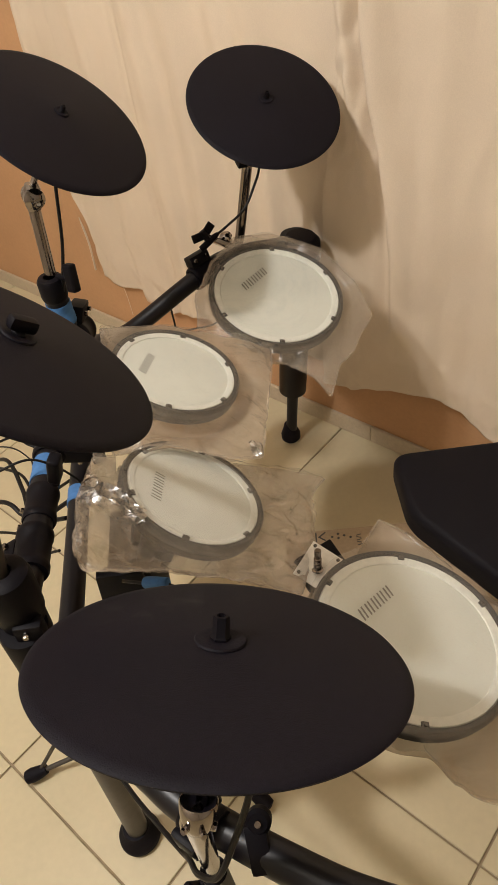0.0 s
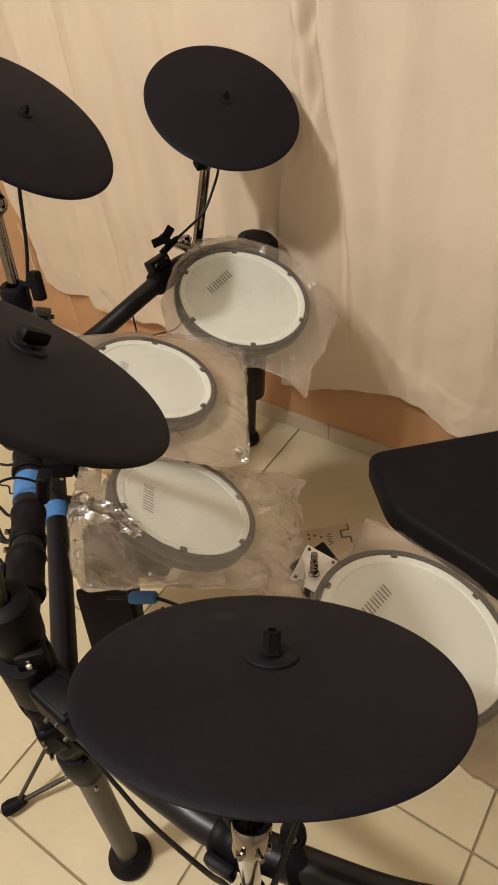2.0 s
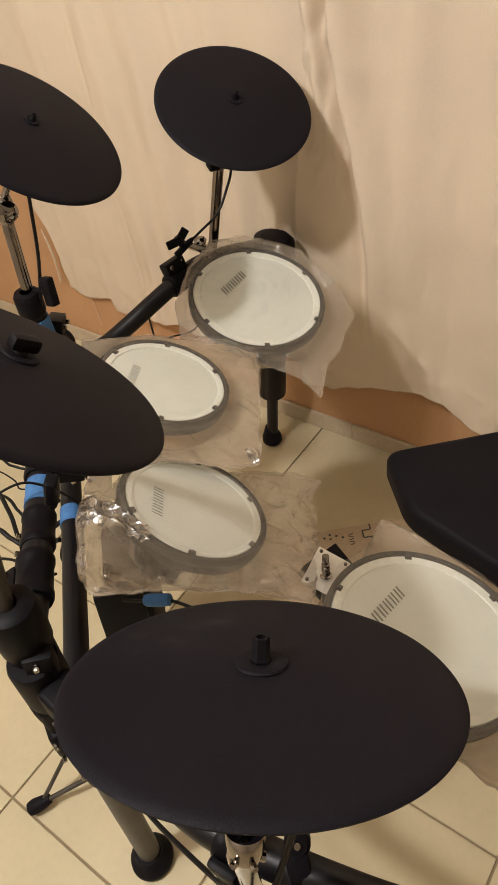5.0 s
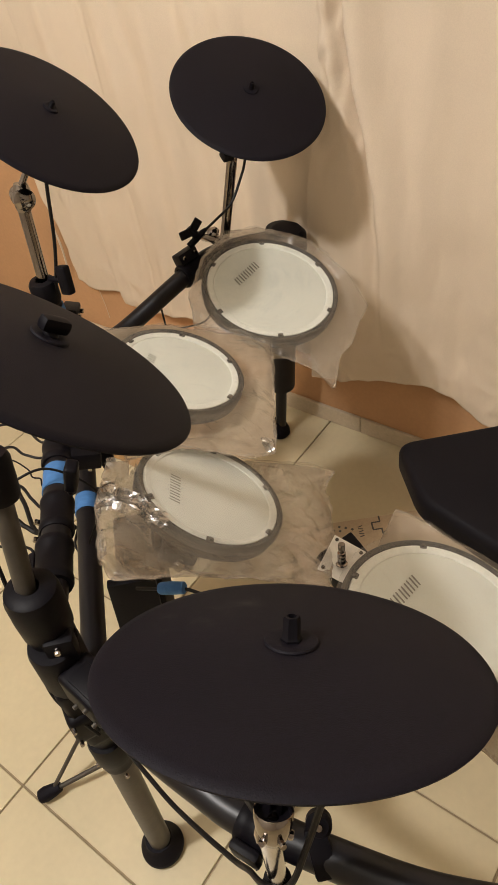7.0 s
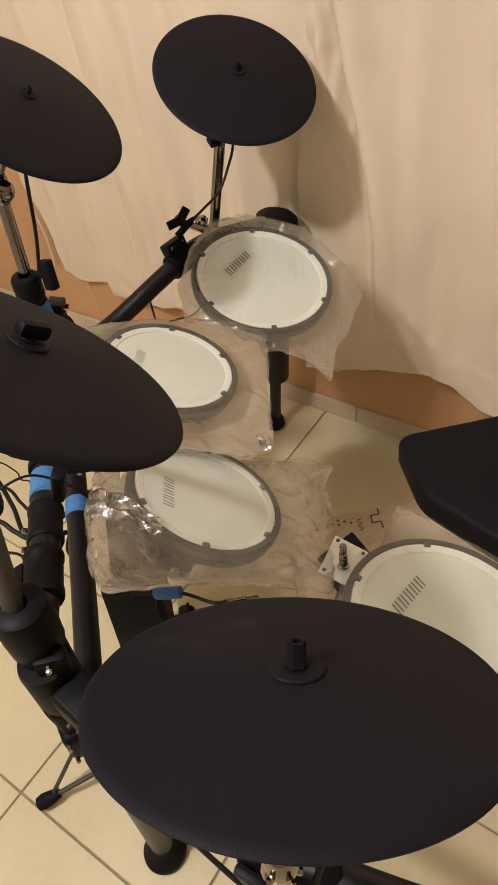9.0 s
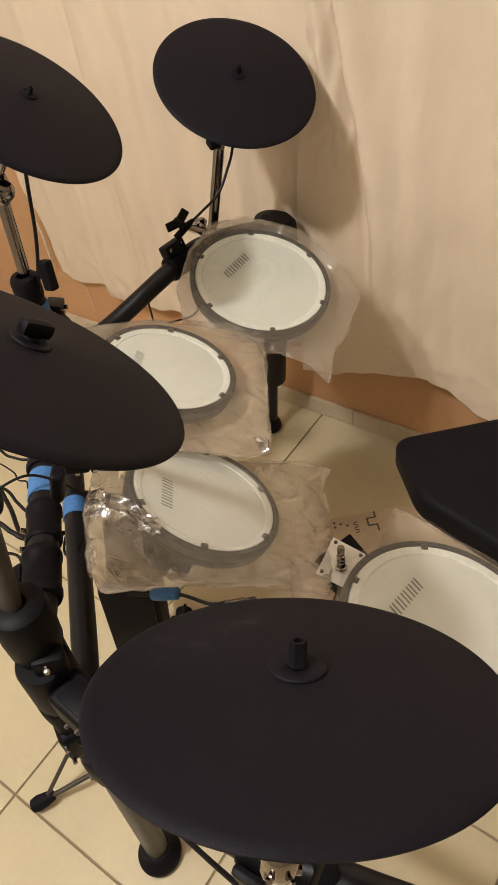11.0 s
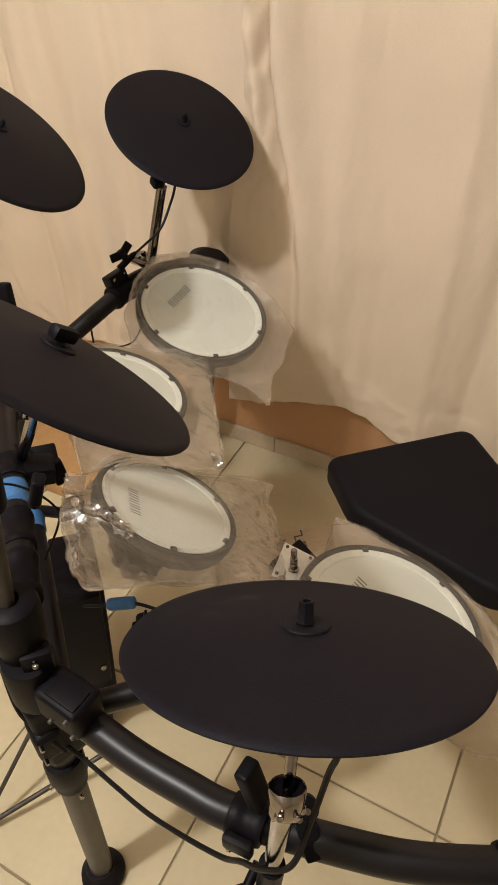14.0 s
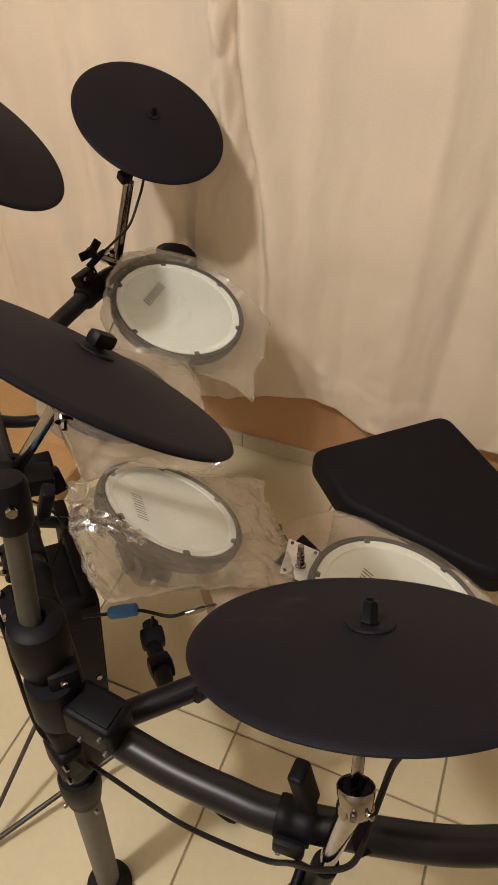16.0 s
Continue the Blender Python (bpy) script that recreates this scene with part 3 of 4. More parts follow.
part("end_cap", lathe([(0.02, -0.03), (0.046, -0.03), (0.050, -0.02), (0.048, 0.02), (0.036, 0.034), (0, 0.038)], facing((0.206, 1.520, 0.690), (0.05, -0.05, 1)), 36), M_PLASTIC, rack)
clamp(rack, (-0.035, 1.393, 0.740), (0.80, 0.55, 0.05), (-0.4, 0.1, 1), 0.027, 0.060, 0.026)
clamp(rack, (-0.295, 1.16, 0.79), (0.05, 1, -0.3), (0.3, 0, 1), 0.033, 0.07, 0.035)
t_handle(rack, (-0.262, 1.112, 0.935), (0.6, -0.5, 0.1), (0.2, 0.1, 1), 0.05)

# cymbal arms
part("arm", tube([(-0.303, 1.140, 0.80), (-0.3015, 1.132, 0.925)], 0.021, 24), M_TUBE, rack)
part("arm", tube([(-0.302, 1.134, 0.88), (-0.288, 1.151, 1.055)], 0.0105, 20), M_CHROME, rack, "chrome cymbal arm")
tilter(rack, (-0.284, 1.152, 1.070), (0.2, 0.1, 1), (0.4, -1.0, 0.2), 1.1, False)
part("arm", tube([(-0.286, 1.152, 1.08), along(LP, 0.055), along(LP, 0.0)], 0.0055, 14), M_CHROME, rack, "chrome cymbal rod")

part("arm", tube([(0.035, 1.51, 0.70), (0.063, 1.52, 0.745), (0.100, 1.478, 0.93)], 0.0115, 20, smoothed=False), M_CHROME, rack, "ribbed chrome cymbal arm")
for k in (-1, 1):
    part("rib", tube([(0.066 + 0.0055 * k, 1.507, 0.76), (0.099 + 0.0055 * k, 1.466, 0.925)], 0.0012, 8), M_PLASTIC, rack)
tilter(rack, (0.028, 1.442, 0.790), (0.6, 0.4, 0.4), (0.1, -0.3, 1), 0.75, False)
part("bracket", block(facing((0.012, 1.43, 0.79), (0.5, 0.5, 0.7), (1, 0, 0)), 0.07, 0.035, 0.012, 0.003), M_CHROME, rack, "chrome bracket")
wing(rack, (-0.018, 1.412, 0.823), (-0.4, 0.1, 0.8), (0.8, 0.3, 0.3), 0.030)
tilter(rack, along(RP, 0.125), (0.15, -0.2, 1), (-1, 0.2, 0), 0.7, False)
part("bracket", block(facing((0.090, 1.470, 0.944), (0.2, -0.4, 0.9), (1, 0.3, 0)), 0.026, 0.024, 0.020, 0.004), M_PLASTIC, rack)
part("arm", tube([along(RP, 0.125), along(RP, 0.0)], 0.0055, 14), M_CHROME, rack, "chrome cymbal rod")
wing(rack, along(RP, 0.095) + Vector((-0.03, 0.0, 0.0)), (-1, 0, 0.2), (0, 0, 1), 0.022)

part("arm", tube([(-0.300, 0.862, 0.775), (-0.2225, 0.635, 1.069)], 0.0085, 18), M_CHROME, rack, "chrome cymbal arm")
tilter(rack, along(HP, 0.045), (0.25, -0.5, 0.7), (0.3, 1, 0.5), 0.55, False)
part("arm", tube([(-0.2225, 0.635, 1.069), along(HP, 0.045), along(HP, 0.0)], 0.006, 14, smoothed=False), M_CHROME, rack, "chrome cymbal rod")
clamp(rack, (-0.296, 0.845, 0.80), (-0.34, 1, -1.3), (1, 0, 0), 0.024, 0.06, 0.04)

# the near cymbal's arm on the front tube
N_T, N_B = (-0.100, 0.209, 0.900), (-0.113, 0.214, 0.69)
part("arm", tube([(-0.0965, 0.211, 0.895), on((-0.0965, 0.211, 0.905), NP[0], 0.45), along(NP, 0.0)], 0.0055, 16), M_CHROME, rack, "chrome cymbal rod")
tilter(rack, N_T, (0.16, -0.1, 1), (-1, 0.4, 0.0), 0.7, False)
cup_m = facing((-0.096, 0.211, 0.908), NP[1]) @ Matrix.Scale(0.8, 4)
cup = part("cup", lathe([(0.009, -0.020), (0.013, -0.018), (0.0165, -0.011), (0.019, -0.002), (0.0205, 0.008), (0.0210, 0.016), (0.0200, 0.0175), (0.0188, 0.016), (0.0180, 0.008)], cup_m, 32), M_CHROME, rack, "chrome cup")
# black plastic over the cup's inside stands in for shade and dark reflections
part("lining", lathe([(0.0186, 0.0145), (0.0165, 0.010), (0.010, 0.007), (0.0056, 0.007)], cup_m, 28), M_PLASTIC, cup, "shade inside the chrome cup, coloured in as dark plastic")
bolt(cup, cup_m @ Vector((-0.012, -0.016, -0.006)), cup_m.to_3x3() @ Vector((-0.5, -0.8, 0)), 0.003, 0.004)
bolt(cup, cup_m @ Vector((0.006, -0.019, -0.008)), cup_m.to_3x3() @ Vector((0.3, -0.9, 0)), 0.003, 0.004)
part("arm", tube([N_T, on(N_T, N_B, 0.35), N_B], [0.0115, 0.0100, 0.008], 20, smoothed=False), M_CHROME, rack, "chrome cymbal arm")
part("arm", tube([on(N_T, N_B, 0.75), (-0.116, 0.222, 0.58)], 0.014, 20), M_PLASTIC, rack)
clamp(rack, (-0.118, 0.264, 0.735), (0.72, -0.66, 0), (-0.1, -1, 0.0), 0.0232, 0.040, 0.012)
t_handle(rack, (-0.108, 0.268, 0.800), (-0.15, 0.2, 1), (0.75, 0.66, 0.2), 0.026, 0.068)
t_handle(rack, (-0.138, 0.222, 0.655), (-0.6, -0.5, -0.3), (0.1, 0.1, 1), 0.060)
clamp(rack, (0.136, 0.130, 0.72), (0.94, -0.34, 0), (0, 0.3, -1), 0.0255, 0.052, 0.03)
kn = facing((-0.058, 0.248, 0.752), (-0.1, -0.6, 0.8), (0, 0, 1))
lug_bm = lathe([(0, 0.008), (0.010, 0.008), (0.0135, 0.004), (0.0135, -0.008), (0, -0.008)], kn, 24)
block(facing((-0.062, 0.228, 0.735), (-0.1, -0.6, 0.8), (0, 1, 0.3)), 0.05, 0.024, 0.016, 0.005, lug_bm)
hinge = part("hinge", lug_bm, M_PLASTIC, rack)
bolt(hinge, kn @ Vector((0, 0, 0.008)), kn.to_3x3() @ Vector((0, 0, 1)), 0.004, 0.004)

# ---------------- cymbal pads ----------------


def cymbal(p, label, nut_scale=1.0, thick=0.0068, mat=None, winged=False):
    c, n, r = p
    m = facing(c, n)
    t = thing("cymbal_pad", label, "cymbal pad", c, "cymbal pads")
    prof = [(0.008, 0.015), (0.020, 0.0147), (0.030, 0.0138), (0.06, 0.0105), (r * 0.65, 0.0062), (r - 0.010, 0.0006), (r - 0.003, -0.0006), (r - 0.0004, -0.0035), (r - 0.0012, -thick + 0.0015), (r - 0.005, -thick), (r - 0.014, -thick), (r * 0.5, -thick + 0.002), (0.03, -thick + 0.004), (0.008, -thick + 0.004), (0.008, 0.015)]
    part("disc", lathe(prof, m, 112), mat or M_RUBBER, t)
    s = nut_scale
    top = m @ Matrix.Translation((0, 0, 0.0148))
    part("washer", lathe([(0.004, -0.001), (0.0225 * s, -0.001), (0.0235 * s, 0.0008), (0.0225 * s, 0.0022), (0.0175 * s, 0.0030), (0.013 * s, 0.0018), (0.004, 0.0018)], top, 40), M_RUBBER, t)
    nut = lathe([(0.0, 0.001), (0.0092 * s, 0.001), (0.0095 * s, 0.004 * s), (0.0078 * s, 0.006 * s), (0.0075 * s, 0.021 * s), (0.0068 * s, 0.0235 * s), (0.0044 * s, 0.0238 * s), (0.0040 * s, 0.020 * s), (0, 0.020 * s)], top, 6 if s > 0.8 else 20)
    part("nut", nut, M_PLASTIC, t)
    if winged:
        part("wing_nut", block(top @ Matrix.Rotation(radians(35), 4, "Z") @ Matrix.Translation((0, 0, 0.012)), 0.028, 0.014, 0.014, 0.005), M_PLASTIC, t)
    part("sensor_box", block(m @ Matrix.Rotation(radians(200), 4, "Z") @ Matrix.Translation((0.05, 0, -thick - 0.006)), 0.06, 0.035, 0.014, 0.004), M_PLASTIC, t)
    return t


cymbal(NP, "round black rubber electronic cymbal pad with pale scuffs", 0.90, mat=M_SCUFF)
cymbal(HP, "round black rubber electronic cymbal pad tilted on a chrome arm", 0.75, winged=True)
cymbal(RP, "round black rubber electronic cymbal pad before the curtain", 0.62)
cymbal(LP, "round black rubber electronic cymbal pad on a tilted chrome arm", 0.5)

# ---------------- drum pads in their bags ----------------


def drum_pad(c, n, r, xdir, turn, label, logo, mount, depth=0.030, wide=False):
    m = facing(c, n, xdir)
    t = thing("drum_pad", label, "drum pad", c, "drum pads")
    part("shell", lathe([(0.0, -depth - 0.010), (r * 0.5, -depth - 0.010), (r * 0.56, -depth), (r + 0.001, -depth), (r + 0.006, -depth + 0.005), (r + 0.008, -0.010), (r + 0.004, -0.004), (r * 0.98, -0.0045), (0.0, -0.0045)], m, 80), M_PLASTIC, t)
    hoop = part("hoop", lathe([(r - 0.001, -0.006), (r - 0.001, 0.001), (r + 0.002, 0.0035), (r + 0.006, 0.0035), (r + 0.008, 0.001), (r + 0.009, -0.010), (r + 0.007, -0.013), (r - 0.001, -0.006)], m, 80), M_HOOP, t)
    part("rim", lathe([(r * 0.875, -0.003), (r * 0.885, 0.0000), (r * 0.90, 0.0008), (r * 0.98, 0.0012), (r - 0.0005, -0.003)], m, 80), M_RIM, t)
    part("drum_head", lathe([(0, -0.0012), (r * 0.5, -0.0012), (r * 0.885, -0.0016)], m, 80), M_HEAD, t)
    for k in range(6):
        a = radians(60 * k + turn)
        lm = m @ Matrix.Rotation(a, 4, "Z") @ Matrix.Translation((r - 0.003, 0, 0.001))
        lug = block(lm, 0.010, 0.0105, 0.0045, 0.002)
        g = part("lug", lug, M_HOOP, hoop)
        part("screw", lathe([(0, 0.0045), (0.0026, 0.0045), (0.003, 0.003), (0.003, 0.001), (0, 0.001)], lm, 10), M_GREYTUBE, g)
    # plain emblem of slanting bars
    a, b = Vector(logo[0]), Vector(logo[1])
    lift = m.to_3x3() @ Vector((0, 0, 0.0004))
    em = facing((a + b) / 2 + lift, n, b - a)
    w = (b - a).length
    bm = bmesh.new()
    h, half = w * 0.125, w * 0.02
    for k in range(10):
        x = (k // 2 - 2) * w / 5 + (0.045 if k % 2 else -0.045) * w
        q = [(-half - 0.3 * h, -h), (half - 0.3 * h, -h), (half + 0.3 * h, h), (-half + 0.3 * h, h)]
        bm.faces.new([bm.verts.new(em @ Vector((x + u, v, 0))) for u, v in q])
    part("emblem", bm, M_PRINT, t, "grey printed emblem", smooth=False)
    mm = facing(mount, n)
    bm = block(mm, 0.05, 0.035, 0.03, 0.006)
    mk = part("mount", bm, M_PLASTIC, t)
    if wide:
        part("bracket", block(mm @ Matrix.Translation((0.002, 0.030, -0.004)), 0.075, 0.060, 0.022, 0.010), M_PLASTIC, mk)
    bolt(mk, mm @ Vector((0.0, -0.019, 0.0)), mm.to_3x3() @ Vector((0, -1, 0)), 0.009, 0.008)
    return m


def bag(c, n, r, corners, label, seed, sag=0.35, lift=0.006, rough=1.0, outer=None, foil=(), over=None, tight=None, slack=None):
    """Thin clear pouch over a pad: taut over the hoop, crumpled and sagging outside it."""
    m = facing(c, n)
    inv = m.inverted()
    ring = sorted((math.atan2(q.y, q.x), q.to_2d()) for q in (inv @ Vector(p) for p in corners))
    nang, nrad = (260, 44) if foil else (150, 26)

    def crinkle(v):
        """How deep v lies in one of the crinkled patches, above 0 inside."""
        best = -1.0
        for p, q, size in foil:
            p, q = Vector(p), Vector(q)
            k = max(0.0, min(1.0, (v - p).dot(q - p) / max((q - p).length_squared, 1e-9)))
            best = max(best, 1 - (v - p - (q - p) * k).length / size)
        return best

    def reach(a):
        d = Vector((math.cos(a), math.sin(a)))
        for k in range(len(ring)):
            p, q = ring[k][1], ring[(k + 1) % len(ring)][1]
            e = q - p
            den = d.x * e.y - d.y * e.x
            if abs(den) < 1e-9:
                continue
            far = (p.x * e.y - p.y * e.x) / den
            on_edge = (p.x * d.y - p.y * d.x) / den
            if far > 0 and -0.001 <= on_edge <= 1.001:
                return far
        return r + 0.02

    t = thing("plastic_bag", label, "plastic bag", c, "bags on the drum pads")
    for layer in (0, 1):
        bm = bmesh.new()
        rows = []
        for j in range(nrad + 1):
            row = []
            for i in range(nang):
                a = 2 * math.pi * i / nang - math.pi
                edge = max(reach(a), r + 0.016) * (1 + 0.02 * noise.noise((a * 4, seed, 0.0)) + 0.014 * noise.noise((a * 17, seed, 2.0)) + 0.006 * noise.noise((a * 48, seed, 5.0)))
                inner = r + 0.013
                f = j / nrad
                rad = inner * (f / 0.45) if f < 0.45 else inner + (edge - inner) * (f - 0.45) / 0.55
                out = max(0.0, rad - inner)
                x, y = rad * math.cos(a), rad * math.sin(a)
                span = max(edge - inner, 0.01)
                if layer == 0:
                    z = lift - sag * out - 0.01 * (out / span) ** 2
                else:
                    ze = lift - sag * span - 0.01
                    z = -0.052 + (ze + 0.052) * (out / span) ** 0.7 if out > 0 else -0.052
                amp = min(1.0, out / 0.03) * rough * (0.35 + 0.65 * (1 - (out / span)) if layer == 1 else 1.0)
                v = Vector((x, y, seed * 3.1 + layer * 5))
                if foil and out > 0 and crinkle(m @ Vector((x, y, z))) > 0:
                    z += 0.007 * noise.noise(v * 48) + 0.004 * noise.noise(v * 95)
                z += amp * (0.012 * noise.noise(v * 11) + 0.011 * abs(noise.noise(v * 19)) + 0.005 * abs(noise.noise(v * 37)))
                z += 0.0008 * noise.noise(v * 25) if out <= 0 else 0
                row.append(bm.verts.new(m @ Vector((x, y, z))))
                if j == 0:
                    break
            rows.append(row)
        for j in range(nrad):
            p, q = rows[j], rows[j + 1]
            for i in range(nang):
                if len(p) == 1:
                    bm.faces.new((p[0], q[i], q[(i + 1) % nang]))
                else:
                    bm.faces.new((p[i], q[i], q[(i + 1) % nang], p[(i + 1) % nang]))
        bm.faces.index_update()
        cover = int(nrad * 0.45) + 1
        for f in bm.faces:
            f.material_index = 1 if f.index >= cover * nang or layer == 1 else 0
            if f.index >= (nrad - 1) * nang:
                f.material_index = 3
            mid = f.calc_center_median()
            if layer == 0 and r * 0.985 < (inv @ mid).to_2d().length < r + 0.018:
                f.material_index = 2
            if layer == 0 and f.material_index in (1, 2) and foil and crinkle(mid) > 0.5 * noise.noise(mid * 40):
                f.material_index = 4
        sheet = part("upper_sheet" if layer == 0 else "lower_sheet", bm, over or M_FILM, t, sharp=180)
        for film in (outer or M_FOLDED if layer == 1 else slack or M_SLACK, tight or M_CLING, M_SEAM, M_FOIL):
            sheet.data.materials.append(film)
    return t


PAD_ONE = ((-0.094, 0.707, 0.767), (0.523, 0.072, 0.849), 0.106)
PAD_TWO = ((-0.103, 0.970, 0.802), (0.388, -0.030, 0.921), 0.106)
PAD_THREE = ((0.110, 1.231, 0.756), (0.207, -0.272, 0.940), 0.132)
PAD_SNARE = ((0.175, 0.481, 0.653), (0.281, 0.007, 0.960), 0.1354)
drum_pad(*PAD_ONE, (1, 0, 0), 20, "small round drum pad, white head, black hoop, bagged", ((-0.146, 0.673, 0.802), (-0.139, 0.734, 0.793)), (-0.158, 0.622, 0.755), wide=True)
drum_pad(*PAD_TWO, (1, 0, 0), 20, "small round drum pad, bright white head, black hoop", ((-0.159, 0.949, 0.825), (-0.142, 1.004, 0.819)), (-0.19, 0.96, 0.79))
drum_pad(*PAD_THREE, (1, 0, 0), 25, "large round drum pad, white head, black hoop", ((0.043, 1.244, 0.775), (0.098, 1.296, 0.778)), (0.05, 1.30, 0.73))
drum_pad(*PAD_SNARE, (1, 0, 0), 20, "large round drum pad with screws round its white head", ((0.110, 0.509, 0.672), (0.166, 0.554, 0.655)), (0.07, 0.52, 0.65))

bag(*PAD_ONE, [(-0.229, 0.746, 0.84), (-0.243, 0.653, 0.857), (-0.24, 0.57, 0.862), (-0.226, 0.529, 0.857), (-0.132, 0.548, 0.797), (-0.049, 0.55, 0.745), (0.041, 0.551, 0.69), (0.076, 0.659, 0.659), (0.099, 0.785, 0.634), (0.136, 0.851, 0.606), (0.04, 0.829, 0.667)], "crumpled clear plastic bag round a small drum pad", 1.0, 0.10, outer=M_THIN, over=M_VEIL, tight=M_WRAP, foil=[((-0.229, 0.668, 0.845), (-0.180, 0.634, 0.820), 0.024), ((-0.243, 0.60, 0.862), (-0.243, 0.575, 0.862), 0.012), ((-0.05, 0.566, 0.737), (-0.02, 0.566, 0.72), 0.010)])
bag(*PAD_TWO, [(-0.23, 1.064, 0.852), (-0.12, 1.106, 0.807), (0.083, 1.116, 0.721), (0.052, 0.946, 0.729), (0.021, 0.791, 0.737), (-0.023, 0.771, 0.755), (-0.123, 0.785, 0.797), (-0.203, 0.759, 0.83)], "clear plastic bag laid under and over a small drum pad", 2.0, 0.10, foil=[((0.008, 0.805, 0.738), (0.015, 0.80, 0.735), 0.016)])
bag(*PAD_THREE, [(-0.058, 1.22, 0.784), (-0.061, 1.141, 0.762), (-0.018, 1.313, 0.802), (0.046, 1.397, 0.812), (0.129, 1.414, 0.799), (0.233, 1.37, 0.763), (0.285, 1.274, 0.724), (0.301, 1.189, 0.696), (0.244, 1.102, 0.683), (0.206, 1.06, 0.679), (0.173, 0.989, 0.666), (0.145, 1.034, 0.685), (0.086, 1.067, 0.708)], "clear plastic bag hanging off the large drum pad", 3.0, 0.12, outer=M_LOOSE, foil=[((0.198, 1.085, 0.677), (0.203, 1.078, 0.673), 0.014)])
bag(*PAD_SNARE, [(0.187, 0.699, 0.643), (0.218, 0.674, 0.634), (0.281, 0.59, 0.616), (0.326, 0.52, 0.604), (0.343, 0.459, 0.599), (0.34, 0.34, 0.60), (0.28, 0.25, 0.62), (0.20, 0.262, 0.645), (0.168, 0.285, 0.653), (0.137, 0.335, 0.66), (0.09, 0.35, 0.67), (0.035, 0.42, 0.69), (0.05, 0.54, 0.685), (0.13, 0.62, 0.665)], "clear plastic bag drawn over the large drum pad", 4.0, 0.12, rough=0.7)

# pad arms
part("pad_arm", tube([(-0.305, 0.86, 0.677), (-0.17, 0.83, 0.635), (-0.09, 0.74, 0.705)], 0.010, 16), M_TUBE, rack)
part("pad_arm", tube([(-0.304, 0.96, 0.815), (-0.26, 0.965, 0.79), (-0.19, 0.96, 0.78)], 0.010, 16), M_TUBE, rack)
part("pad_arm", tube([(-0.01, 1.405, 0.744), (0.02, 1.36, 0.72), (0.05, 1.305, 0.72)], 0.010, 16), M_TUBE, rack)
part("pad_arm", tube([(-0.16, 0.455, 0.70), (-0.05, 0.49, 0.655), (0.06, 0.52, 0.635)], 0.010, 16), M_TUBE, rack)

# jack plate beside the snare
jack = thing("jack_box", "black box with a white plate and metal jack socket", "jack box", (0.07, 0.605, 0.645))
bm_m = facing((0.078, 0.606, 0.652), (0.2, -0.3, 0.93), (0.9, 0.42, 0))
part("body", block(bm_m, 0.066, 0.072, 0.034, 0.003), M_PLASTIC, jack)
pl_m = facing((0.0695, 0.6045, 0.6705), (0.2, -0.3, 0.93), (0.62, 0.78, 0))
part("plate", block(pl_m, 0.062, 0.052, 0.003, 0.001), M_WHITE, jack)
part("socket", lathe([(0, 0.036), (0.0048, 0.036), (0.0052, 0.034), (0.0052, 0.026), (0.0042, 0.025), (0.0042, 0.022), (0.0062, 0.021), (0.0062, 0.017), (0.0055, 0.016), (0.0062, 0.015), (0.0062, 0.011), (0.0055, 0.010), (0.0062, 0.009), (0.0062, 0.003), (0.009, 0.002), (0.009, 0.0), (0, 0.0)], facing(pl_m @ Vector((-0.006, -0.002, 0.0015)), (0.12, 0.28, 0.95)), 20), M_CHROME, jack, "ribbed metal jack socket")
for u, v in ((-0.025, -0.02), (0.025, -0.02), (-0.025, 0.02), (0.025, 0.02)):
    bolt(jack, pl_m @ Vector((u, v, 0.0018)), (0.2, -0.3, 0.93), 0.0028, 0.002, M_GREYTUBE)

# ---------------- stool ----------------
stool = thing("drum_stool", "saddle-shaped drum stool padded in black vinyl", "stool", (0.45, 0.72, 0))


def cushion(outline, z0, z1, edge, crown):
    """Upholstered pad from an outline, with rounded edges and a slightly crowned top."""
    bm = bmesh.new()
    c = Vector((sum(p[0] for p in outline) / len(outline), sum(p[1] for p in outline) / len(outline)))
    pts = []
    k = len(outline)
    for i in range(k):
        a, b, d = Vector(outline[i - 1]), Vector(outline[i]), Vector(outline[(i + 1) % k])
        p, q = b + (a - b).normalized() * edge * 1.6, b + (d - b).normalized() * edge * 1.6
        for s in range(7):
            t = s / 6
            pts.append((1 - t) ** 2 * p + 2 * t * (1 - t) * b + t * t * q)
    levels = []
    for s in range(7):
        t = math.pi / 2 * s / 6
        levels.append((edge * (1 - math.sin(t)) * 0.9, z0 + edge * 0.7 * (1 - math.cos(t))))
    for s in range(9):
        t = math.pi / 2 * s / 8
        levels.append((edge * 1.1 * (1 - math.cos(t)), z1 - edge * 1.1 + edge * 1.1 * math.sin(t)))
    rings = []
    for inset, z in levels:
        ring = []
        for p in pts:
            d = c - p
            ring.append(bm.verts.new(((p + d.normalized() * inset).to_3d() + Vector((0, 0, z)))))
        rings.append(ring)
    last = [p + (c - p).normalized() * edge * 1.1 for p in pts]
    for s in range(1, 7):
        f = s / 7
        rings.append([bm.verts.new((p.lerp(c, f)).to_3d() + Vector((0, 0, z1 + crown * math.sin(f * math.pi / 2)))) for p in last])
    for a, b in zip(rings, rings[1:]):
        for i in range(len(a)):
            bm.faces.new((a[i], a[(i + 1) % len(a)], b[(i + 1) % len(a)], b[i]))
    bm.faces.new(rings[0])
    bm.faces.new(rings[-1])
    return bm


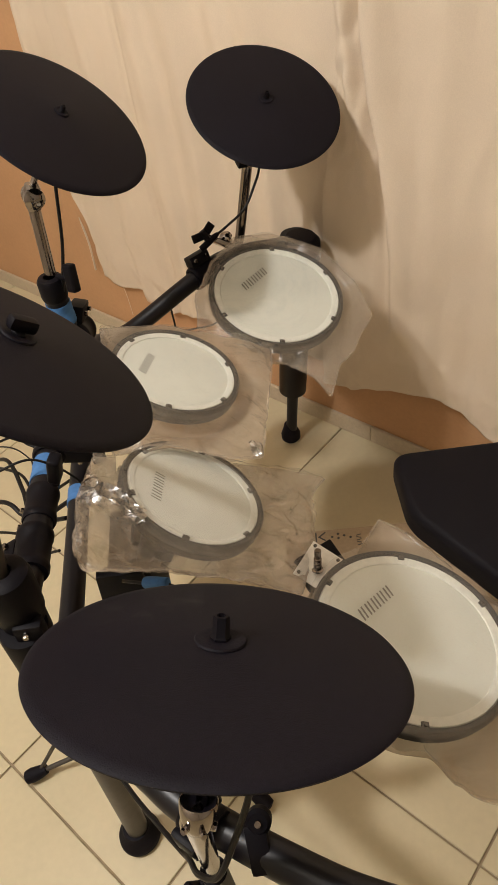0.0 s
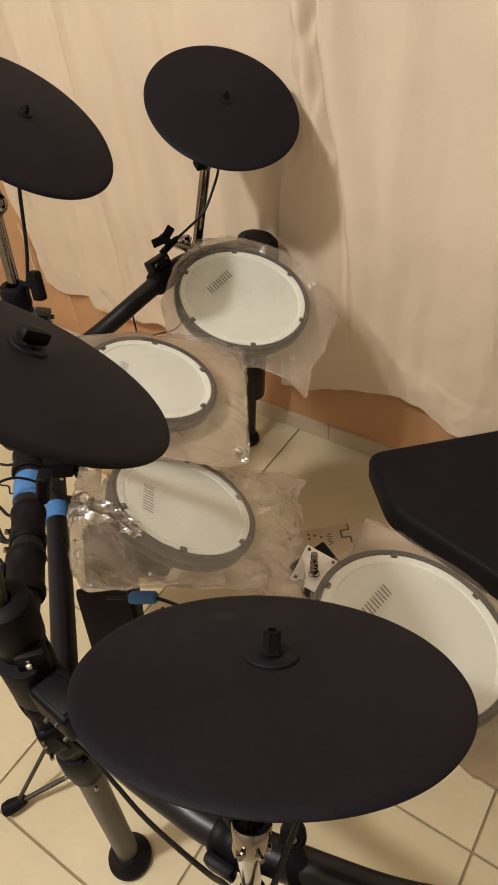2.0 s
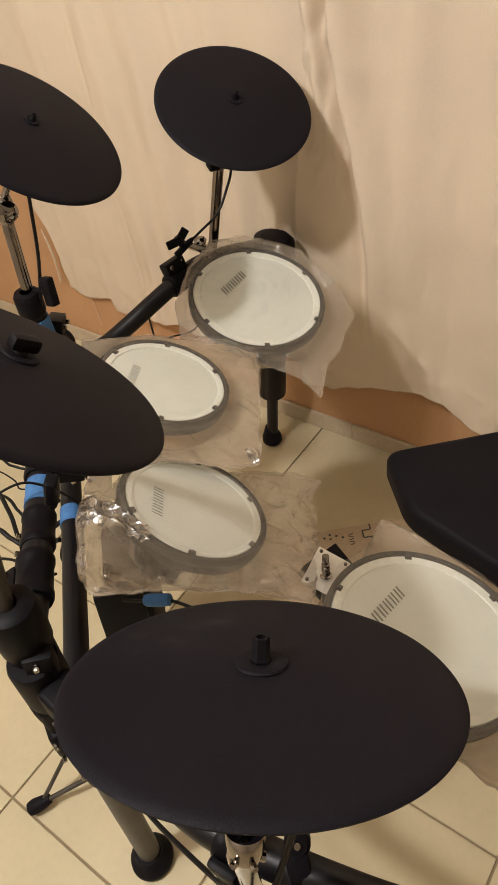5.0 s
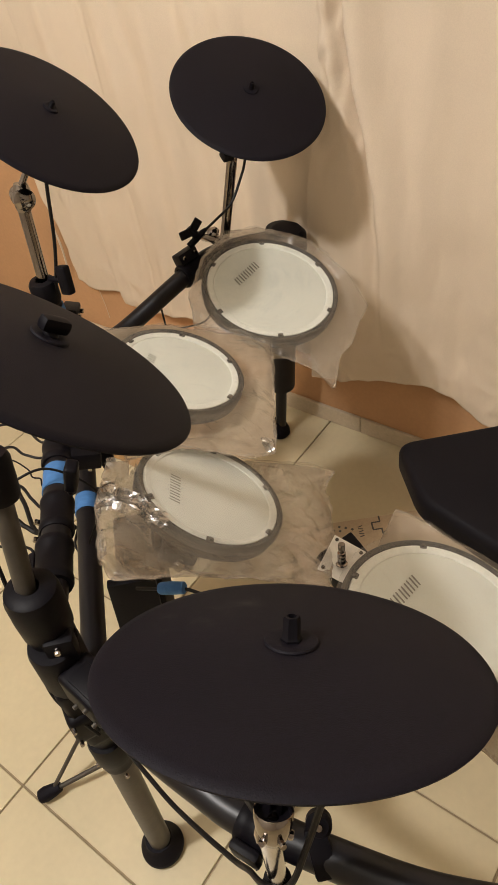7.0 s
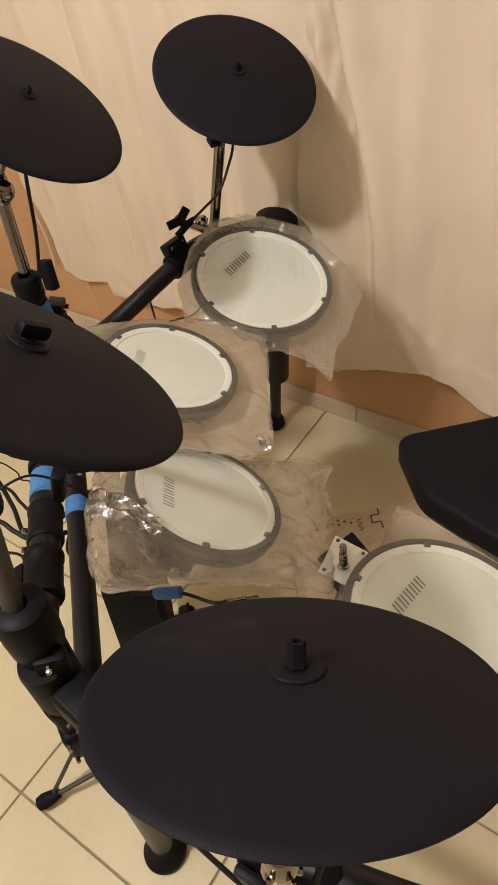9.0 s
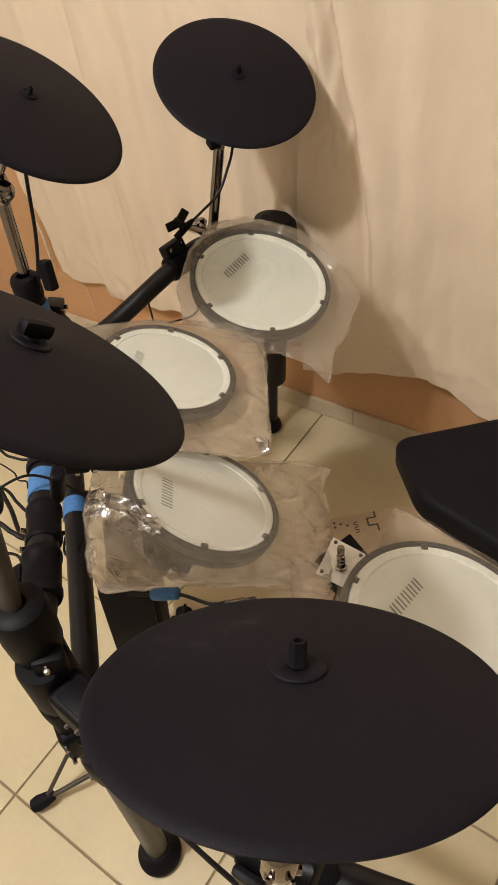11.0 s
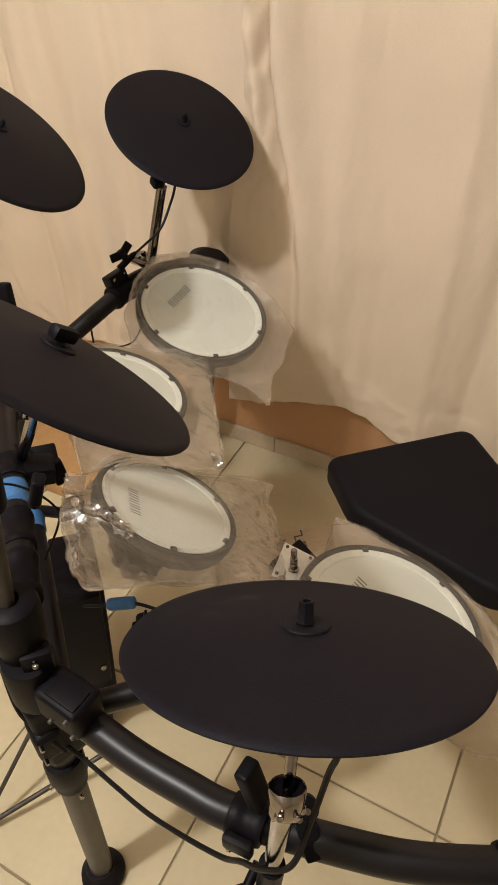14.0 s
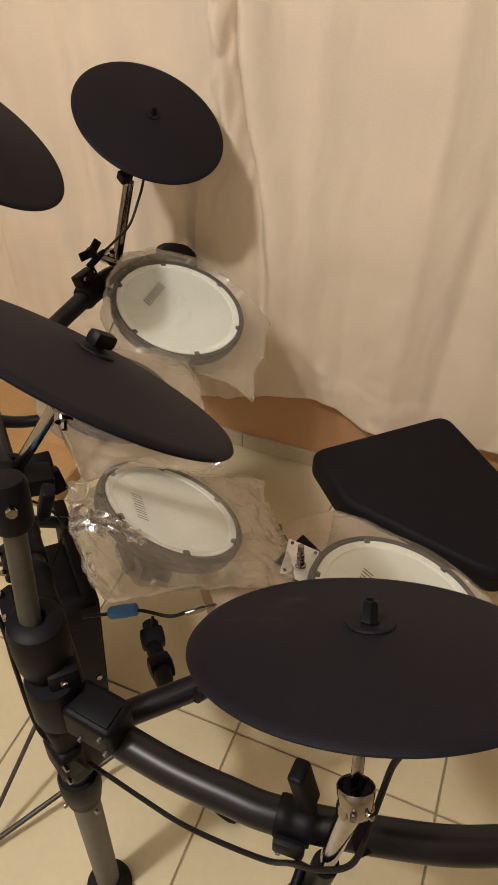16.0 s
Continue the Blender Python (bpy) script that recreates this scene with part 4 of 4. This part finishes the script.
SADDLE = [(0.605, 0.914), (0.273, 0.937), (0.263, 0.782), (0.420, 0.514), (0.590, 0.506)]
part("cushion", cushion(SADDLE, 0.476, 0.540, 0.020, 0.008), M_SEAT, stool)
part("seat_plate", block(Matrix.Translation((0.45, 0.72, 0.467)), 0.16, 0.16, 0.022, 0.004), M_PLASTIC, stool)
part("post", tube([(0.45, 0.72, 0.10), (0.45, 0.72, 0.468)], 0.0125), M_CHROME, stool)
for k in range(3):
    a = radians(90 + 120 * k)
    e = (0.45 + 0.22 * math.cos(a), 0.72 + 0.22 * math.sin(a), 0.012)
    lg = part("leg", tube([(0.45, 0.72, 0.26), e], 0.008, 12), M_CHROME, stool)
    part("rubber_foot", lathe([(0, 0), (0.014, 0), (0.015, 0.008), (0.011, 0.024), (0, 0.026)], facing((e[0], e[1], 0.0), (0, 0, 1)), 16), M_RUBBER, lg)

# ---------------- kick tower ----------------
kick = thing("kick_tower", "black upright kick pad tower on thin spurs", "kick drum pad", (-0.27, 0.74, 0))
kb = bmesh.new()
vs = [kb.verts.new(Vector((cx + x * w, cy + y * 0.016, z))) for z, w, cx, cy in ((0.004, 0.034, -0.318, 0.792), (0.505, 0.036, -0.276, 0.792)) for x, y in ((-1, -1), (1, -1), (1, 1), (-1, 1))]
for q in ((0, 1, 2, 3), (4, 7, 6, 5), (0, 4, 5, 1), (1, 5, 6, 2), (2, 6, 7, 3), (3, 7, 4, 0)):
    kb.faces.new([vs[i] for i in q])
bmesh.ops.bevel(kb, geom=kb.edges[:], offset=0.004, segments=2, affect="EDGES")
part("tower", kb, M_PLASTIC, kick)
part("pad", block(Matrix.Translation((-0.254, 0.925, 0.285)) @ Matrix.Rotation(radians(5), 4, "Y"), 0.026, 0.27, 0.42, 0.008), M_SEAT, kick, "black rubber striking pad")
part("backing", block(Matrix.Translation((-0.300, 0.890, 0.25)) @ Matrix.Rotation(radians(5), 4, "Y"), 0.060, 0.17, 0.44, 0.008), M_PLASTIC, kick)
panel = part("panel", block(facing((-0.284, 0.765, 0.395), (0.02, -1, 0.03), (1, 0.02, -0.09)), 0.085, 0.27, 0.018, 0.004), M_PLASTIC, kick)
bolt(panel, (-0.262, 0.753, 0.315), (0, -1, 0.2), 0.006, 0.005)
for e in ((-0.590, 0.655, 0.022), (-0.10, 0.52, 0.022)):
    sp = part("spur", tube([(-0.28, 0.70, 0.09), e], 0.0055, 12), M_GREYTUBE, kick)
    d = (Vector(e) - Vector((-0.28, 0.70, 0.09))).normalized()
    part("rubber_foot", lathe([(0, -0.03), (0.010, -0.03), (0.014, -0.015), (0.0165, 0.005), (0.014, 0.018), (0, 0.022)], facing(e, d), 18), M_RUBBER, sp)
part("strut", tube([(-0.572, 0.660, 0.034), (-0.33, 0.80, 0.30)], 0.0045, 10), M_GREYTUBE, kick)

# ---------------- cardboard ----------------
box = thing("cardboard_box", "flat brown cardboard box with dark printed marks", "box", (0.2545, 0.919, 0))
cb = Matrix.Translation((0.2545, 0.919, 0.075)) @ Matrix.Rotation(radians(-6), 4, "Z")
part("carton", block(cb, 0.44, 0.30, 0.15, 0.003), M_CARD, box)
lid = cb @ Matrix.Translation((0, 0, 0.0757))


def mark(x, y, w, h, turn=0.0):
    bm = bmesh.new()
    k = lid @ Matrix.Translation((x, y, 0)) @ Matrix.Rotation(radians(turn), 4, "Z")
    bm.faces.new([bm.verts.new(k @ Vector((u * w / 2, v * h / 2, 0))) for u, v in ((-1, -1), (1, -1), (1, 1), (-1, 1))])
    part("printed_mark", bm, M_INK, box, smooth=False)


for x, y, w, h, turn in ((-0.145, 0.128, 0.004, 0.03, 0), (-0.130, 0.134, 0.004, 0.024, -50), (-0.130, 0.122, 0.004, 0.022, 50)):
    mark(x, y, w, h, turn)
for x, y in ((-0.105, 0.125), (-0.09, 0.133), (-0.09, 0.12), (-0.075, 0.127), (-0.06, 0.12)):
    mark(x, y, 0.006, 0.006, 45)
for k in range(5):
    mark(-0.040, 0.095 + 0.0075 * k, 0.012, 0.0028, 15 - 30 * (k % 2))
for x, y, w, h in ((-0.010, 0.120, 0.004, 0.022), (0.0, 0.131, 0.022, 0.004), (0.0, 0.109, 0.022, 0.004), (0.011, 0.100, 0.004, 0.022), (0.011, 0.140, 0.004, 0.018)):
    mark(x, y, w, h)

# ochre box by the wall
M_OCHRE = material("ochre_cardboard", (0.47, 0.275, 0.115), 0.8, vary=0.08, scale=6, bump=0.2)
low_box = thing("cardboard_box", "flat ochre cardboard box lying by the orange wall", "box", room(-1.48, 0.60, 0))
lb_m = Matrix.Translation(room(-1.48, 0.60, 0.026)) @ RM
part("carton", block(lb_m, 0.56, 0.41, 0.050, 0.003), M_OCHRE, low_box)
part("flap", block(lb_m @ Matrix.Translation((0.0, -0.095, 0.0265)), 0.552, 0.19, 0.003, 0.001), M_OCHRE, low_box)

# ---------------- cables ----------------
cable([along(NP, 0.012) + Vector((0.03, 0.0, 0)), (-0.042, 0.226, 0.950), (-0.052, 0.222, 0.900), (-0.074, 0.206, 0.845), (-0.098, 0.191, 0.800), (-0.122, 0.206, 0.764), (-0.138, 0.234, 0.715), (-0.154, 0.256, 0.675), (-0.190, 0.303, 0.640), (-0.226, 0.352, 0.615), (-0.258, 0.402, 0.600), (-0.290, 0.452, 0.590), (-0.312, 0.475, 0.610)], 0.0032, "black cable looped round the near cymbal's arm")
cable([along(RP, 0.015) + Vector((0.0, -0.02, 0)), (0.124, 1.452, 0.935), (0.108, 1.452, 0.895), (0.078, 1.436, 0.853), (0.036, 1.424, 0.828), (0.004, 1.417, 0.811), (-0.012, 1.412, 0.802)], 0.0028, "thin black cable running down from the cymbal pad", plug=True)
cable([along(LP, 0.015) + Vector((0.0, -0.02, 0)), (-0.235, 1.13, 1.10), (-0.255, 1.125, 1.0), (-0.275, 1.12, 0.93), (-0.30, 1.13, 0.85)], 0.003, "thin black cable falling from the cymbal pad")
for pts, r in (
    ([(-0.62, 1.22, 0.57), (-0.493, 1.186, 0.60), (-0.444, 1.142, 0.61), (-0.403, 1.077, 0.62), (-0.33, 1.02, 0.68)], 0.0028),
    ([(-0.62, 1.12, 0.55), (-0.489, 1.111, 0.60), (-0.448, 1.077, 0.60), (-0.403, 1.057, 0.60), (-0.32, 1.04, 0.66)], 0.0028),
    ([(-0.60, 1.16, 0.55), (-0.488, 1.079, 0.60), (-0.442, 1.035, 0.60), (-0.430, 1.008, 0.60), (-0.414, 0.998, 0.60), (-0.406, 0.977, 0.60), (-0.34, 0.96, 0.66)], 0.0016),
    ([(-0.58, 1.16, 0.50), (-0.486, 1.038, 0.60), (-0.445, 0.948, 0.60), (-0.415, 0.864, 0.60), (-0.33, 0.80, 0.66)], 0.0042),
    ([(-0.56, 1.12, 0.52), (-0.457, 0.995, 0.60), (-0.429, 0.949, 0.60), (-0.403, 0.920, 0.60), (-0.33, 0.89, 0.66)], 0.0030),
    ([(-0.62, 1.02, 0.52), (-0.480, 0.925, 0.60), (-0.438, 0.884, 0.60), (-0.407, 0.862, 0.60), (-0.33, 0.85, 0.65)], 0.0045),
    ([(-0.60, 0.96, 0.50), (-0.442, 0.839, 0.60), (-0.417, 0.809, 0.60), (-0.399, 0.782, 0.60), (-0.34, 0.74, 0.65)], 0.0026),
    ([(-0.300, 0.86, 0.67), (-0.348, 0.823, 0.60), (-0.335, 0.789, 0.59), (-0.339, 0.755, 0.60), (-0.305, 0.72, 0.66)], 0.0022),
    ([(-0.36, 0.70, 0.88), (-0.30, 0.72, 0.875), (-0.25, 0.72, 0.80), (-0.285, 0.69, 0.74)], 0.0018),
    ([(-0.30, 1.16, 0.75), (-0.20, 1.33, 0.62), (-0.10, 1.39, 0.60), (-0.03, 1.40, 0.60), (0.0, 1.38, 0.66)], 0.0022),
    ([(-0.12, 1.34, 0.72), (-0.121, 1.35, 0.66), (-0.12, 1.37, 0.56), (-0.10, 1.40, 0.40)], 0.0022),
    ([(-0.352, 0.60, 1.0), (-0.346, 0.539, 0.88), (-0.350, 0.521, 0.80), (-0.350, 0.490, 0.715), (-0.334, 0.470, 0.68), (-0.310, 0.455, 0.63)], 0.0026),
):
    cable(pts, r, "thin black cable hanging beside the drum rack")
lead = cable([(-0.26, 0.735, 0.545), (-0.225, 0.716, 0.557), (-0.175, 0.695, 0.566), (-0.13, 0.67, 0.555), (-0.10, 0.655, 0.572)], 0.003, "black cable with blue taped plug under the bagged pad")
part("tape", lathe([(0, -0.024), (0.0085, -0.024), (0.0105, -0.02), (0.0112, 0.0), (0.0103, 0.022), (0.008, 0.024), (0, 0.024)], facing((-0.197, 0.704, 0.565), (1, -0.40, 0.2)), 24), M_BLUE, lead, "blue masking tape")
part("jack_plug", lathe([(0, -0.022), (0.0045, -0.022), (0.0048, 0.008), (0.003, 0.010), (0.003, 0.026), (0, 0.03)], facing((-0.085, 0.648, 0.577), (1, -0.25, 0.25)), 16), M_CHROME, lead)
hold = thing("small_clamp", "black plastic clamp with a wing bolt on the stub tube", "clamp", (-0.18, 0.56, 0.6))
hb = tube([(-0.168, 0.642, 0.600), (-0.176, 0.600, 0.603), (-0.180, 0.545, 0.635), (-0.192, 0.478, 0.682)], [0.0125 if k % 8 < 5 else 0.0105 for k in range(25)], 16)
block(facing((-0.173, 0.615, 0.602), (0.1, 0.8, 0.2)), 0.036, 0.030, 0.030, 0.007, hb)
block(facing((-0.180, 0.548, 0.634), (0.0, 0.8, -0.6)), 0.034, 0.032, 0.034, 0.008, hb)
part("body", hb, M_PLASTIC, hold)
wing(hold, (-0.170, 0.635, 0.60), (0.3, 0.9, 0.3), (0.3, 0, 1), 0.024)

# ---------------- floor tiles ----------------
tile_mesh = mesh_of(block(Matrix.Translation((0, 0, -0.004)), TILE - 0.0048, TILE - 0.0048, 0.008, 0.0012, segments=1), "tile", M_TILE, smooth=False)
for i in range(math.floor(ROOM[0] / TILE), math.ceil(ROOM[1] / TILE)):
    for j in range(math.floor(ROOM[2] / TILE), 2):
        tile = new("tile", tile_mesh)
        tile.parent = floor
        tile.matrix_world = Matrix.Translation(room((i + 0.5) * TILE, (j + 0.5) * TILE)) @ RM
